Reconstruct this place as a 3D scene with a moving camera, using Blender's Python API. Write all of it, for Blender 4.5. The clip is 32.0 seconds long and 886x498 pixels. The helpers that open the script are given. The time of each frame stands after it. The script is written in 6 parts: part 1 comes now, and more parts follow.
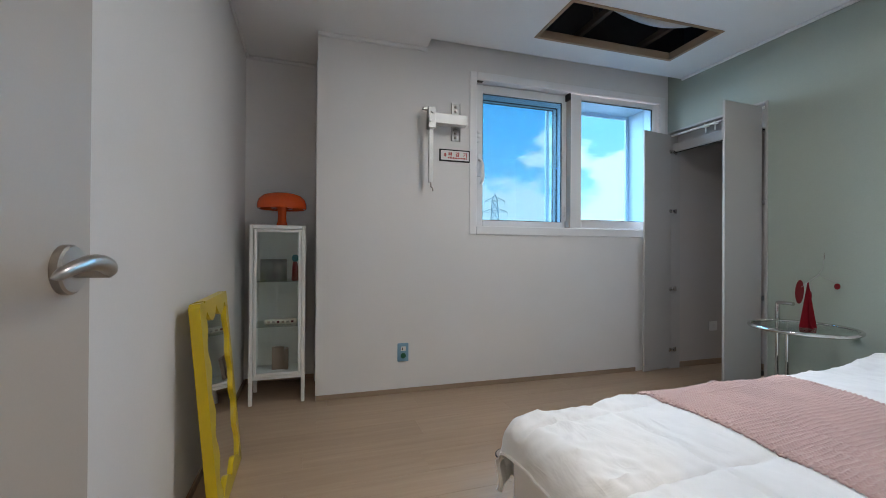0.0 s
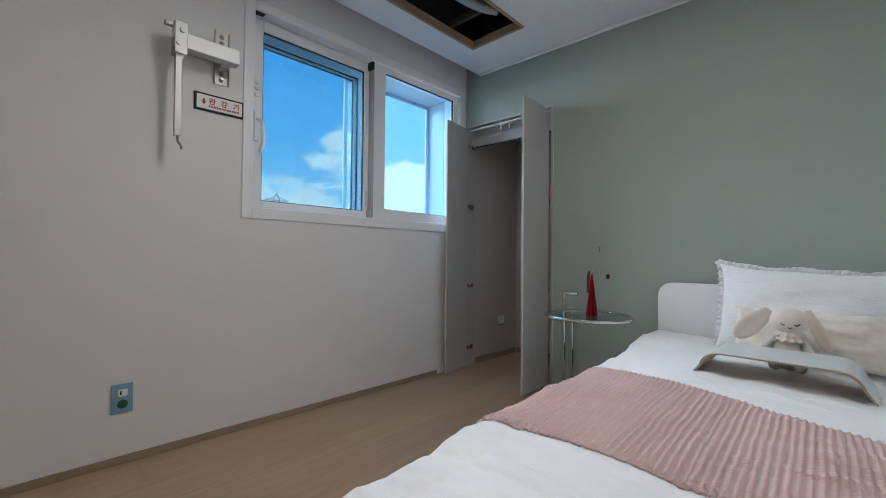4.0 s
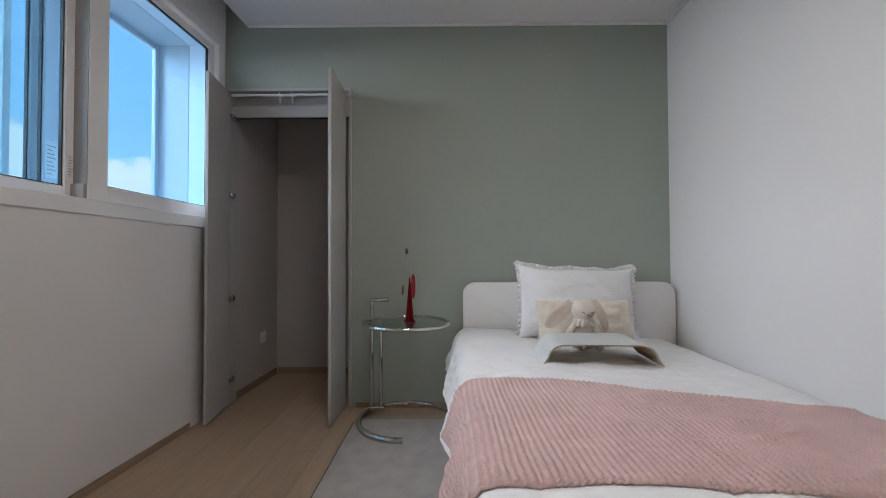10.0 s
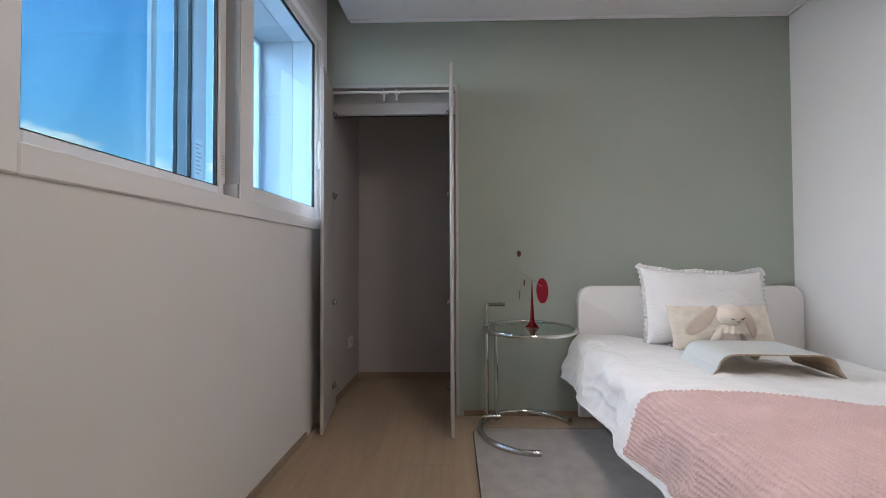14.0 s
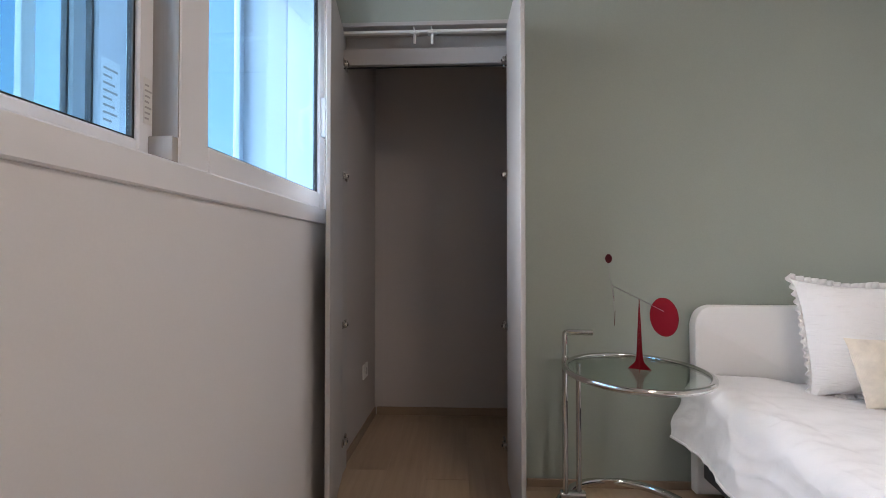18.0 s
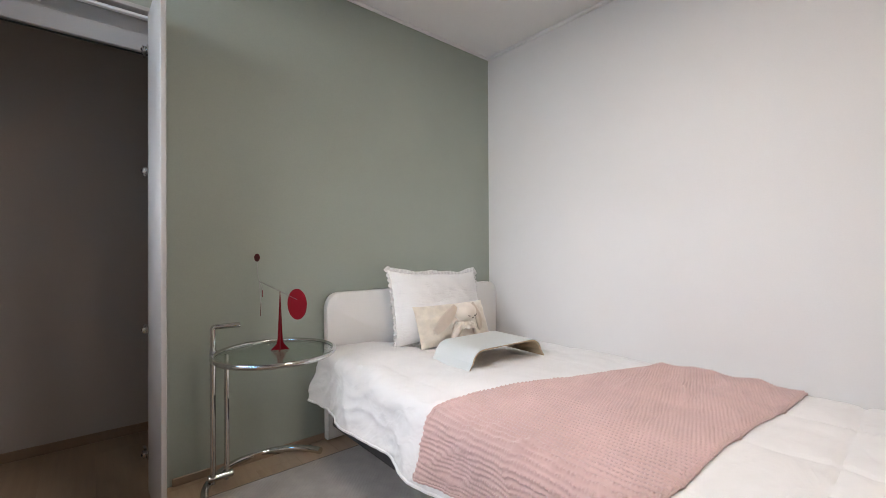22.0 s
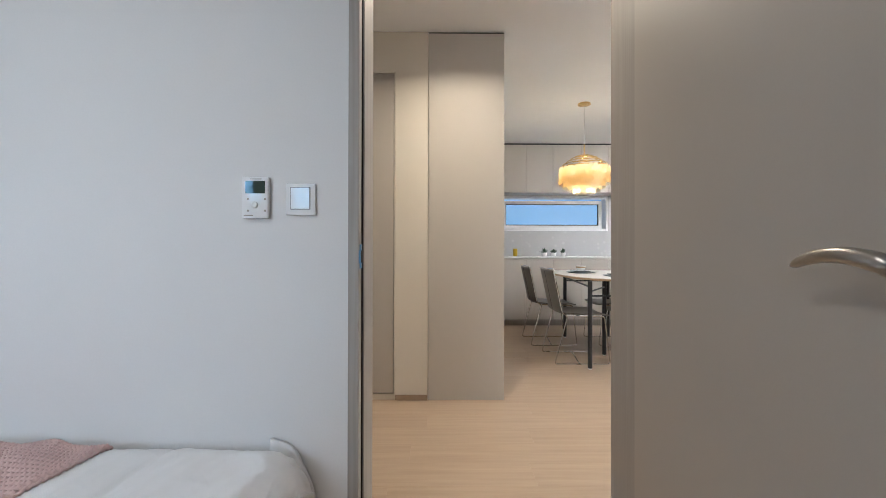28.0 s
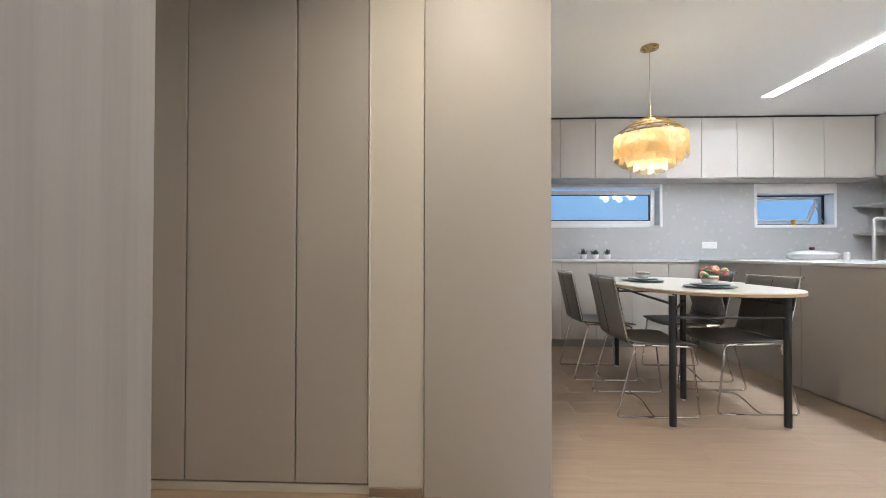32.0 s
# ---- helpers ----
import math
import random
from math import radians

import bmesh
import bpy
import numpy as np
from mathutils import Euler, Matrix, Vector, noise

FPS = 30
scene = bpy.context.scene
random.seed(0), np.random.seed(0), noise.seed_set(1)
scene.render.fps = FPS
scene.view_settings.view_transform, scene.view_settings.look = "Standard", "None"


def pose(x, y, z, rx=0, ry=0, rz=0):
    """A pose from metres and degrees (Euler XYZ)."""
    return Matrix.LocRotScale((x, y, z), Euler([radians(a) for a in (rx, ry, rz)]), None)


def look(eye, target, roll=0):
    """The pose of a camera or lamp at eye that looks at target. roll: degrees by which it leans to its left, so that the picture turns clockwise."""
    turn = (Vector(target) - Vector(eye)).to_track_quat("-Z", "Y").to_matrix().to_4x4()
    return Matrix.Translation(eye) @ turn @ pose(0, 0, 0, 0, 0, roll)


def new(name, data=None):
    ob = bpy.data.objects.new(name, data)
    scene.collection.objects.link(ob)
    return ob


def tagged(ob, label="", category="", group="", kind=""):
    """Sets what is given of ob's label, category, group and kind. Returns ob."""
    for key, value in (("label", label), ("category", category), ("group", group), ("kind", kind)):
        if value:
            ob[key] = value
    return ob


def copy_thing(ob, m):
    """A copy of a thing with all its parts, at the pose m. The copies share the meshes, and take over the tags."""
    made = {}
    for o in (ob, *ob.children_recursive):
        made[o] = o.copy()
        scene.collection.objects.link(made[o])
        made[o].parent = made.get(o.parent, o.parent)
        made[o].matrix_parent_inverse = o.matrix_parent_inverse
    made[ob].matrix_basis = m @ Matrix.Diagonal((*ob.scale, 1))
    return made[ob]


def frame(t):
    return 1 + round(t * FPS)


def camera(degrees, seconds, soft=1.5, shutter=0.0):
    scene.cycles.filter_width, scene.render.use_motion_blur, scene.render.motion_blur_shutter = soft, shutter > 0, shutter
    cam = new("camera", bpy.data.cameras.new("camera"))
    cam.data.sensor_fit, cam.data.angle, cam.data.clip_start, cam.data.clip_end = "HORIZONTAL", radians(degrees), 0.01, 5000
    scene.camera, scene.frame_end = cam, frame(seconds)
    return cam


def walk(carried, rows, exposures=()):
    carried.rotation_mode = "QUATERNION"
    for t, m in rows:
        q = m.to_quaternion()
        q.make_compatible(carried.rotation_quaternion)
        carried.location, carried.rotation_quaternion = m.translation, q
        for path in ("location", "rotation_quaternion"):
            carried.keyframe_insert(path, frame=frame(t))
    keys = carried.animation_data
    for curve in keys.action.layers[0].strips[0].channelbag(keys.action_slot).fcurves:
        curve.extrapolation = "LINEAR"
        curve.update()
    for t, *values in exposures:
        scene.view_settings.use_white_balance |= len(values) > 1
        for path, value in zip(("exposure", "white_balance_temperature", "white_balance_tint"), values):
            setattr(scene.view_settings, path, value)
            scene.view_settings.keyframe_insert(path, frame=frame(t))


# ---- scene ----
cam = camera(94.4, 32.0, 0.9)
PATH = [
    (0, (-0.059, 0.082, 1.021), (0.57, 1.98, 1.029), 0.4),
    (0.5, (-0.036, 0.145, 1.01), (0.661, 2.019, 1.02), 0.4),
    (1, (0.024, 0.213, 0.998), (0.774, 2.068, 1.009), 0.5),
    (1.5, (0.085, 0.284, 0.986), (0.9, 2.111, 1.002), 0.55),
    (2, (0.128, 0.337, 0.977), (1.03, 2.122, 0.998), 0.6),
    (2.5, (0.157, 0.404, 0.966), (1.188, 2.118, 0.997), 0.6),
    (3, (0.184, 0.483, 0.953), (1.366, 2.099, 0.992), 0.55),
    (3.5, (0.192, 0.572, 0.947), (1.526, 2.062, 0.986), 0.6),
    (5.5, (0.181, 0.802, 0.946), (1.996, 1.642, 0.98), 0.2),
    (6, (0.224, 0.879, 0.941), (2.109, 1.546, 0.982), 0.2),
    (6.5, (0.251, 0.936, 0.931), (2.185, 1.442, 0.981), 0.1),
    (7, (0.251, 0.998, 0.931), (2.218, 1.355, 0.98), 0.1),
    (7.5, (0.223, 1.094, 0.942), (2.212, 1.299, 0.983), -0.0),
    (8, (0.235, 1.143, 0.937), (2.229, 1.288, 0.984), -0.1),
    (8.5, (0.239, 1.213, 0.941), (2.236, 1.314, 0.988), -0.2),
    (9, (0.254, 1.299, 0.947), (2.253, 1.36, 0.99), -0.1),
    (9.5, (0.269, 1.377, 0.959), (2.268, 1.406, 0.999), -0.2),
    (10, (0.293, 1.447, 0.964), (2.292, 1.464, 1.005), -0.2),
    (10.5, (0.313, 1.527, 0.969), (2.312, 1.538, 1.01), -0.2),
    (11, (0.32, 1.612, 0.969), (2.319, 1.623, 1.012), -0.2),
    (11.5, (0.321, 1.701, 0.966), (2.321, 1.718, 1.013), -0.1),
    (12, (0.318, 1.789, 0.969), (2.317, 1.82, 1.012), -0.1),
    (12.5, (0.323, 1.882, 0.968), (2.322, 1.927, 1.013), -0.1),
    (13, (0.334, 1.956, 0.973), (2.333, 2.004, 1.015), -0.2),
    (13.5, (0.348, 2.017, 0.978), (2.347, 2.065, 1.02), -0.1),
    (14, (0.382, 2.101, 0.98), (2.381, 2.149, 1.023), -0.2),
    (14.5, (0.417, 2.179, 0.974), (2.416, 2.232, 1.021), -0.1),
    (16.5, (0.818, 2.252, 0.998), (2.814, 2.373, 1.033), -0.1),
    (17, (0.932, 2.288, 1.005), (2.928, 2.413, 1.036), -0.1),
    (17.5, (1.04, 2.318, 1.008), (3.037, 2.435, 1.041), -0.1),
    (18, (1.116, 2.331, 1.016), (3.114, 2.412, 1.048), -0.0),
    (18.5, (1.16, 2.353, 1.023), (3.159, 2.339, 1.051), -0.1),
    (19, (1.162, 2.346, 1.027), (3.156, 2.201, 1.053), -0.1),
    (19.5, (1.125, 2.31, 1.033), (3.105, 2.025, 1.057), -0.2),
    (20, (1.05, 2.319, 1.028), (2.992, 1.843, 1.055), -0.4),
    (20.5, (0.982, 2.333, 1.026), (2.86, 1.644, 1.047), -0.4),
    (21, (0.92, 2.33, 1.027), (2.705, 1.427, 1.045), -0.4),
    (21.5, (0.856, 2.307, 1.023), (2.527, 1.208, 1.044), -0.4),
    (22, (0.806, 2.299, 1.029), (2.327, 1.001, 1.04), -0.3),
    (22.5, (0.731, 2.253, 1.026), (2.095, 0.79, 1.035), -0.2),
    (23, (0.672, 2.235, 1.014), (1.844, 0.614, 1.029), -0.2),
    (23.5, (0.612, 2.208, 1.001), (1.588, 0.462, 1.022), -0.1),
    (24, (0.549, 2.166, 1.0), (1.321, 0.321, 1.014), -0.1),
    (24.5, (0.483, 2.097, 1.001), (1.057, 0.181, 1.008), -0.1),
    (25, (0.422, 2.001, 0.992), (0.826, 0.042, 1.001), -0.0),
    (25.5, (0.377, 1.883, 1.001), (0.629, -0.101, 1.008), 0.0),
    (26, (0.343, 1.777, 1.008), (0.48, -0.218, 1.012), 0.0),
    (26.5, (0.305, 1.667, 1.0), (0.366, -0.332, 1.005), 0.0),
    (28.5, (0.159, 1.125, 1.008), (0.146, -0.875, 1.016), 0.1),
    (29, (0.156, 0.967, 1.008), (0.145, -1.033, 1.016), 0.1),
    (29.5, (0.149, 0.843, 1.001), (0.144, -1.157, 1.013), 0.1),
    (30, (0.133, 0.718, 1.001), (0.14, -1.282, 1.011), 0.1),
    (30.5, (0.111, 0.592, 0.998), (0.139, -1.408, 1.013), 0.2),
    (31, (0.104, 0.471, 0.991), (0.148, -1.528, 1.009), 0.1),
    (31.5, (0.112, 0.325, 0.984), (0.173, -1.674, 1.006), 0.1),
    (32, (0.126, 0.182, 0.984), (0.199, -1.817, 1.008), 0.1),
]
EXPOSURES = [(0, 0.02, 5900, 7), (3, -0.10, 5950, 8), (6, -0.40, 6050, 7), (8, -0.41, 6250, 10), (10, -0.41, 6400, 12), (13, -0.19, 6500, 13), (17, 0.0, 6750, 18), (19, 0.0, 6850, 17), (22, 0.15, 6900, 15), (24, -0.14, 6400, 12), (26, -0.24, 6350, 13), (29, -0.30, 5750, 6), (31, -0.34, 5700, 6), (32, -0.36, 5750, 7)]
walk(cam, [(t, look(eye, target, roll)) for t, eye, target, roll in PATH], EXPOSURES)

# ---- light and sky ----
world = bpy.data.worlds.new("sky")
scene.world = world
world.use_nodes = True
_n = world.node_tree.nodes
_sky = _n.new("ShaderNodeTexSky")
_sky.sky_type, _sky.sun_disc, _sky.sun_elevation, _sky.sun_rotation = "NISHITA", False, radians(48), radians(200)
world.node_tree.links.new(_sky.outputs[0], _n["Background"].inputs[0])
_n["Background"].inputs[1].default_value = 0.1
WALL_TURN = -1.65                    # the window wall stands a little out of square
WM = pose(0, 2.985, 0, 0, 0, WALL_TURN)
CEIL, HALLCEIL = 2.5, 2.485


def lamp(name, kind, m, energy, colour, **more):
    data = bpy.data.lights.new(name, kind)
    data.energy, data.color = energy, colour
    for k, v in more.items():
        if k == "size":
            data.size = v
        elif k == "size_y":
            data.shape, data.size_y = "RECTANGLE", v
        elif k == "radius":
            data.shadow_soft_size = v
        elif k == "spread":
            data.spread = radians(v)
        elif k == "disk":
            data.shape, data.size = "DISK", v
    ob = new(name, data)
    ob.matrix_world = m
    return ob


WINDOW_LIGHT = 1000
lamp("window_skylight", "AREA", WM @ pose(1.9, 3.3, 3.3, -66, 0, 0), WINDOW_LIGHT, (0.90, 0.945, 1.0), size=6.0, size_y=3.6)
ROOM_X, ROOM_Y = 1.23, 1.5           # middle of the bedroom ceiling light
lamp("bedroom_ceiling_lamp", "AREA", pose(ROOM_X, ROOM_Y, CEIL - 0.062), 14.5, (1.0, 0.92, 0.83), disk=0.34)
lamp("hall_downlight_lamp", "AREA", pose(0.036, -0.84, HALLCEIL - 0.012), 18, (1.0, 0.82, 0.61), disk=0.075, spread=138)
lamp("pendant_bulb_lamp", "POINT", pose(-1.262, -2.83, 1.69), 20, (1.0, 0.80, 0.52), radius=0.05)


# ---- materials ----
def nodes_of(name):
    m = bpy.data.materials.new(name)
    m.use_nodes = True
    nt = m.node_tree
    return m, nt, nt.nodes["Principled BSDF"], nt.links


def tex_coord(nt, kind="Object"):
    return nt.nodes.new("ShaderNodeTexCoord").outputs[kind]


def mapping(nt, vec, scale=(1, 1, 1), rot=(0, 0, 0)):
    mp = nt.nodes.new("ShaderNodeMapping")
    nt.links.new(vec, mp.inputs[0])
    mp.inputs["Scale"].default_value, mp.inputs["Rotation"].default_value = scale, rot
    return mp.outputs[0]


def noise_tex(nt, vec, scale, detail=4, rough=0.55):
    n = nt.nodes.new("ShaderNodeTexNoise")
    nt.links.new(vec, n.inputs["Vector"])
    n.inputs["Scale"].default_value, n.inputs["Detail"].default_value, n.inputs["Roughness"].default_value = scale, detail, rough
    return n.outputs["Fac"]


def math_node(nt, op, a, b):
    n = nt.nodes.new("ShaderNodeMath")
    n.operation = op
    for i, v in enumerate((a, b)):
        if isinstance(v, (int, float)):
            n.inputs[i].default_value = v
        else:
            nt.links.new(v, n.inputs[i])
    return n.outputs[0]


def ramp(nt, fac, stops):
    r = nt.nodes.new("ShaderNodeValToRGB")
    nt.links.new(fac, r.inputs[0])
    e = r.color_ramp.elements
    while len(e) < len(stops):
        e.new(0.5)
    for el, (p, c) in zip(e, stops):
        el.position, el.color = p, (*c, 1)
    return r.outputs[0]


def bump(nt, bsdf, height, strength=0.2, dist=0.002):
    b = nt.nodes.new("ShaderNodeBump")
    b.inputs["Strength"].default_value, b.inputs["Distance"].default_value = strength, dist
    nt.links.new(height, b.inputs["Height"])
    nt.links.new(b.outputs[0], bsdf.inputs["Normal"])


def paint(name, col, rough=0.6, var=0.06, grain=220, relief=0.15, metal=0.0, broad=1.6, spec=0.5, dist=0.0008):
    """A painted, papered or plain surface: broad unevenness and fine grain."""
    m, nt, b, lk = nodes_of(name)
    v = tex_coord(nt)
    f = noise_tex(nt, v, broad, 3)
    g = noise_tex(nt, v, grain, 2)
    mix = math_node(nt, "ADD", math_node(nt, "MULTIPLY", f, 0.7), math_node(nt, "MULTIPLY", g, 0.3))
    lo, hi = [c * (1 - var) for c in col], [min(1, c * (1 + var)) for c in col]
    lk.new(ramp(nt, mix, [(0.3, lo), (0.7, hi)]), b.inputs["Base Color"])
    lk.new(math_node(nt, "ADD", math_node(nt, "MULTIPLY", f, 0.12), rough - 0.06), b.inputs["Roughness"])
    b.inputs["Metallic"].default_value = metal
    b.inputs["Specular IOR Level"].default_value = spec
    if relief:
        bump(nt, b, g, relief, dist)
    return m


def plank_wood(name, dark, light, rough=0.42):
    """Laminate plank: long streaks along x, each plank a little different."""
    m, nt, b, lk = nodes_of(name)
    v = tex_coord(nt)
    oi = nt.nodes.new("ShaderNodeObjectInfo")
    shift = nt.nodes.new("ShaderNodeVectorMath")
    shift.operation = "ADD"
    lk.new(v, shift.inputs[0])
    comb = nt.nodes.new("ShaderNodeCombineXYZ")
    r7 = math_node(nt, "MULTIPLY", oi.outputs["Random"], 37.0)
    lk.new(r7, comb.inputs[0]), lk.new(r7, comb.inputs[1])
    lk.new(comb.outputs[0], shift.inputs[1])
    s = mapping(nt, shift.outputs[0], (0.9, 14, 1))
    f = noise_tex(nt, s, 2.2, 6, 0.6)
    g = noise_tex(nt, mapping(nt, shift.outputs[0], (3, 120, 1)), 3.0, 3)
    mix = math_node(nt, "ADD", math_node(nt, "MULTIPLY", f, 0.88), math_node(nt, "MULTIPLY", g, 0.12))
    tone = math_node(nt, "ADD", mix, math_node(nt, "MULTIPLY", math_node(nt, "SUBTRACT", oi.outputs["Random"], 0.5), 0.16))
    lk.new(ramp(nt, tone, [(0.3, dark), (0.72, light)]), b.inputs["Base Color"])
    lk.new(math_node(nt, "ADD", math_node(nt, "MULTIPLY", f, 0.2), rough - 0.1), b.inputs["Roughness"])
    bump(nt, b, g, 0.12, 0.0006)
    return m


def cloth(name, col, thread=420, var=0.05, rough=0.9, relief=0.35, broad=5, sheen=0.2, crease=0.0, stretch=(1, 0.55, 1), turn=0.5):
    m, nt, b, lk = nodes_of(name)
    v = tex_coord(nt)
    f = noise_tex(nt, v, broad, 4)
    w = nt.nodes.new("ShaderNodeTexWave")
    w.bands_direction = "DIAGONAL"
    lk.new(v, w.inputs[0])
    w.inputs["Scale"].default_value, w.inputs["Distortion"].default_value, w.inputs["Detail"].default_value = thread / 6.28, 1.5, 2
    g = noise_tex(nt, v, thread, 2)
    lo, hi = [c * (1 - var) for c in col], [min(1, c * (1 + var)) for c in col]
    lk.new(ramp(nt, f, [(0.3, lo), (0.7, hi)]), b.inputs["Base Color"])
    b.inputs["Roughness"].default_value = rough
    b.inputs["Sheen Weight"].default_value = sheen
    b.inputs["Specular IOR Level"].default_value = 0.25
    h = math_node(nt, "ADD", w.outputs["Fac"], g)
    if crease:
        cr = nt.nodes.new("ShaderNodeTexNoise")
        lk.new(mapping(nt, v, stretch, (0, 0, turn)), cr.inputs["Vector"])
        cr.inputs["Scale"].default_value, cr.inputs["Detail"].default_value, cr.inputs["Distortion"].default_value = 7.0, 3.0, 1.2
        sharp = math_node(nt, "ABSOLUTE", math_node(nt, "SUBTRACT", cr.outputs["Fac"], 0.5), 0)
        h = math_node(nt, "ADD", math_node(nt, "MULTIPLY", h, 0.015), math_node(nt, "MULTIPLY", sharp, -10.0 * crease))
        bump(nt, b, h, 0.55, 0.006)
        return m
    bump(nt, b, h, relief, 0.0006)
    return m


def metal(name, col, rough=0.12, scratch=0.04):
    m, nt, b, lk = nodes_of(name)
    f = noise_tex(nt, mapping(nt, tex_coord(nt), (1, 1, 8)), 35, 3)
    b.inputs["Base Color"].default_value = (*col, 1)
    b.inputs["Metallic"].default_value = 1
    lk.new(math_node(nt, "ADD", math_node(nt, "MULTIPLY", f, scratch), rough - scratch / 2), b.inputs["Roughness"])
    return m


def plain_glass(name, tint=(0.93, 0.97, 0.97), gloss=1.0):
    m = bpy.data.materials.new(name)
    m.use_nodes = True
    nt = m.node_tree
    nt.nodes.remove(nt.nodes["Principled BSDF"])
    tr, gl, mx, fr = (nt.nodes.new(k) for k in ("ShaderNodeBsdfTransparent", "ShaderNodeBsdfGlossy", "ShaderNodeMixShader", "ShaderNodeLayerWeight"))
    tr.inputs[0].default_value = (*tint, 1)
    gl.inputs["Roughness"].default_value = 0.01
    edge = math_node(nt, "POWER", fr.outputs["Facing"], 5.0)
    nt.links.new(math_node(nt, "MULTIPLY", math_node(nt, "ADD", math_node(nt, "MULTIPLY", edge, 0.8), 0.04), gloss), mx.inputs[0])
    nt.links.new(tr.outputs[0], mx.inputs[1])
    nt.links.new(gl.outputs[0], mx.inputs[2])
    nt.links.new(mx.outputs[0], nt.nodes["Material Output"].inputs[0])
    return m


def insect_mesh(name):
    """Fine woven screen: mostly open, its pale threads scatter the daylight."""
    m = bpy.data.materials.new(name)
    m.use_nodes = True
    nt = m.node_tree
    nt.nodes.remove(nt.nodes["Principled BSDF"])
    op, tl, mx = (nt.nodes.new(k) for k in ("ShaderNodeBsdfTransparent", "ShaderNodeBsdfTranslucent", "ShaderNodeMixShader"))
    tl.inputs[0].default_value = (0.8, 0.8, 0.8, 1)
    mx.inputs[0].default_value = 0.06
    nt.links.new(op.outputs[0], mx.inputs[1])
    nt.links.new(tl.outputs[0], mx.inputs[2])
    nt.links.new(mx.outputs[0], nt.nodes["Material Output"].inputs[0])
    return m


def glow(name, col, strength):
    m = bpy.data.materials.new(name)
    m.use_nodes = True
    nt = m.node_tree
    nt.nodes.remove(nt.nodes["Principled BSDF"])
    e = nt.nodes.new("ShaderNodeEmission")
    e.inputs[0].default_value, e.inputs[1].default_value = (*col, 1), strength
    nt.links.new(e.outputs[0], nt.nodes["Material Output"].inputs[0])
    return m


def sky_backdrop(name):
    """Blue summer sky with low cumulus, by direction from the window."""
    m = glow(name, (0.2, 0.5, 1), 1.0)
    nt = m.node_tree
    geo = nt.nodes.new("ShaderNodeNewGeometry")
    sub = nt.nodes.new("ShaderNodeVectorMath")
    sub.operation = "SUBTRACT"
    nt.links.new(geo.outputs["Position"], sub.inputs[0])
    sub.inputs[1].default_value = (1, 2, 1)
    nrm = nt.nodes.new("ShaderNodeVectorMath")
    nrm.operation = "NORMALIZE"
    nt.links.new(sub.outputs[0], nrm.inputs[0])
    sep = nt.nodes.new("ShaderNodeSeparateXYZ")
    nt.links.new(nrm.outputs[0], sep.inputs[0])
    blue = ramp(nt, sep.outputs[2], [(0.0, (1.30, 1.15, 1.03)), (0.12, (0.80, 1.0, 1.04)), (0.28, (0.40, 0.76, 1.03)), (0.6, (0.15, 0.48, 0.94))])
    cl = noise_tex(nt, mapping(nt, nrm.outputs[0], (1, 1, 1.7)), 6.5, 10, 0.52)
    low = ramp(nt, sep.outputs[2], [(0.0, (0.74,) * 3), (0.12, (0.64,) * 3), (0.21, (0.53,) * 3), (0.265, (0.43,) * 3), (0.31, (0.36,) * 3), (0.5, (0.33,) * 3)])
    fac = ramp(nt, math_node(nt, "ADD", cl, math_node(nt, "SUBTRACT", low, 0.5)), [(0.50, (0, 0, 0)), (0.575, (1, 1, 1))])
    mix = nt.nodes.new("ShaderNodeMix")
    mix.data_type = "RGBA"
    nt.links.new(fac, mix.inputs[0])
    nt.links.new(blue, mix.inputs[6])
    mix.inputs[7].default_value = (2.1, 1.4, 1.1, 1)
    e = nt.nodes["Emission"]
    nt.links.new(mix.outputs[2], e.inputs[0])
    e.inputs[1].default_value = 1.25
    return m


def stone_slab(name, base, speck, rough=0.35):
    m, nt, b, lk = nodes_of(name)
    v = tex_coord(nt)
    f = noise_tex(nt, v, 5, 6, 0.6)
    vo = nt.nodes.new("ShaderNodeTexVoronoi")
    lk.new(v, vo.inputs["Vector"])
    vo.inputs["Scale"].default_value = 11
    sp = ramp(nt, vo.outputs["Distance"], [(0.12, speck), (0.3, base)])
    mix = nt.nodes.new("ShaderNodeMix")
    mix.data_type = "RGBA"
    lk.new(ramp(nt, f, [(0.35, (0.0,) * 3), (0.7, (0.6,) * 3)]), mix.inputs[0])
    lk.new(sp, mix.inputs[6])
    mix.inputs[7].default_value = (*base, 1)
    lk.new(mix.outputs[2], b.inputs["Base Color"])
    b.inputs["Roughness"].default_value = rough
    return m


M_WALL = paint("grey_white_wallpaper", (0.74, 0.73, 0.725), 0.75, 0.03, 160, 0.2)
M_GREEN = paint("sage_green_wallpaper", (0.335, 0.378, 0.328), 0.7, 0.05, 160, 0.22)
# beige-grey, darker than M_WALL: the closet's shade is put into the paper colour
M_CLOSET = paint("shade_darkened_closet_paper", (0.50, 0.465, 0.445), 0.8, 0.03, 160, 0.2)
M_CEIL = paint("white_ceiling_paper", (0.78, 0.78, 0.78), 0.8, 0.025, 140, 0.15)
M_HALL = paint("greige_wall_panel", (0.50, 0.465, 0.42), 0.5, 0.02, 300, 0.05)
M_HALLWALL = paint("cream_wallpaper", (0.68, 0.63, 0.55), 0.75, 0.03, 160, 0.2)
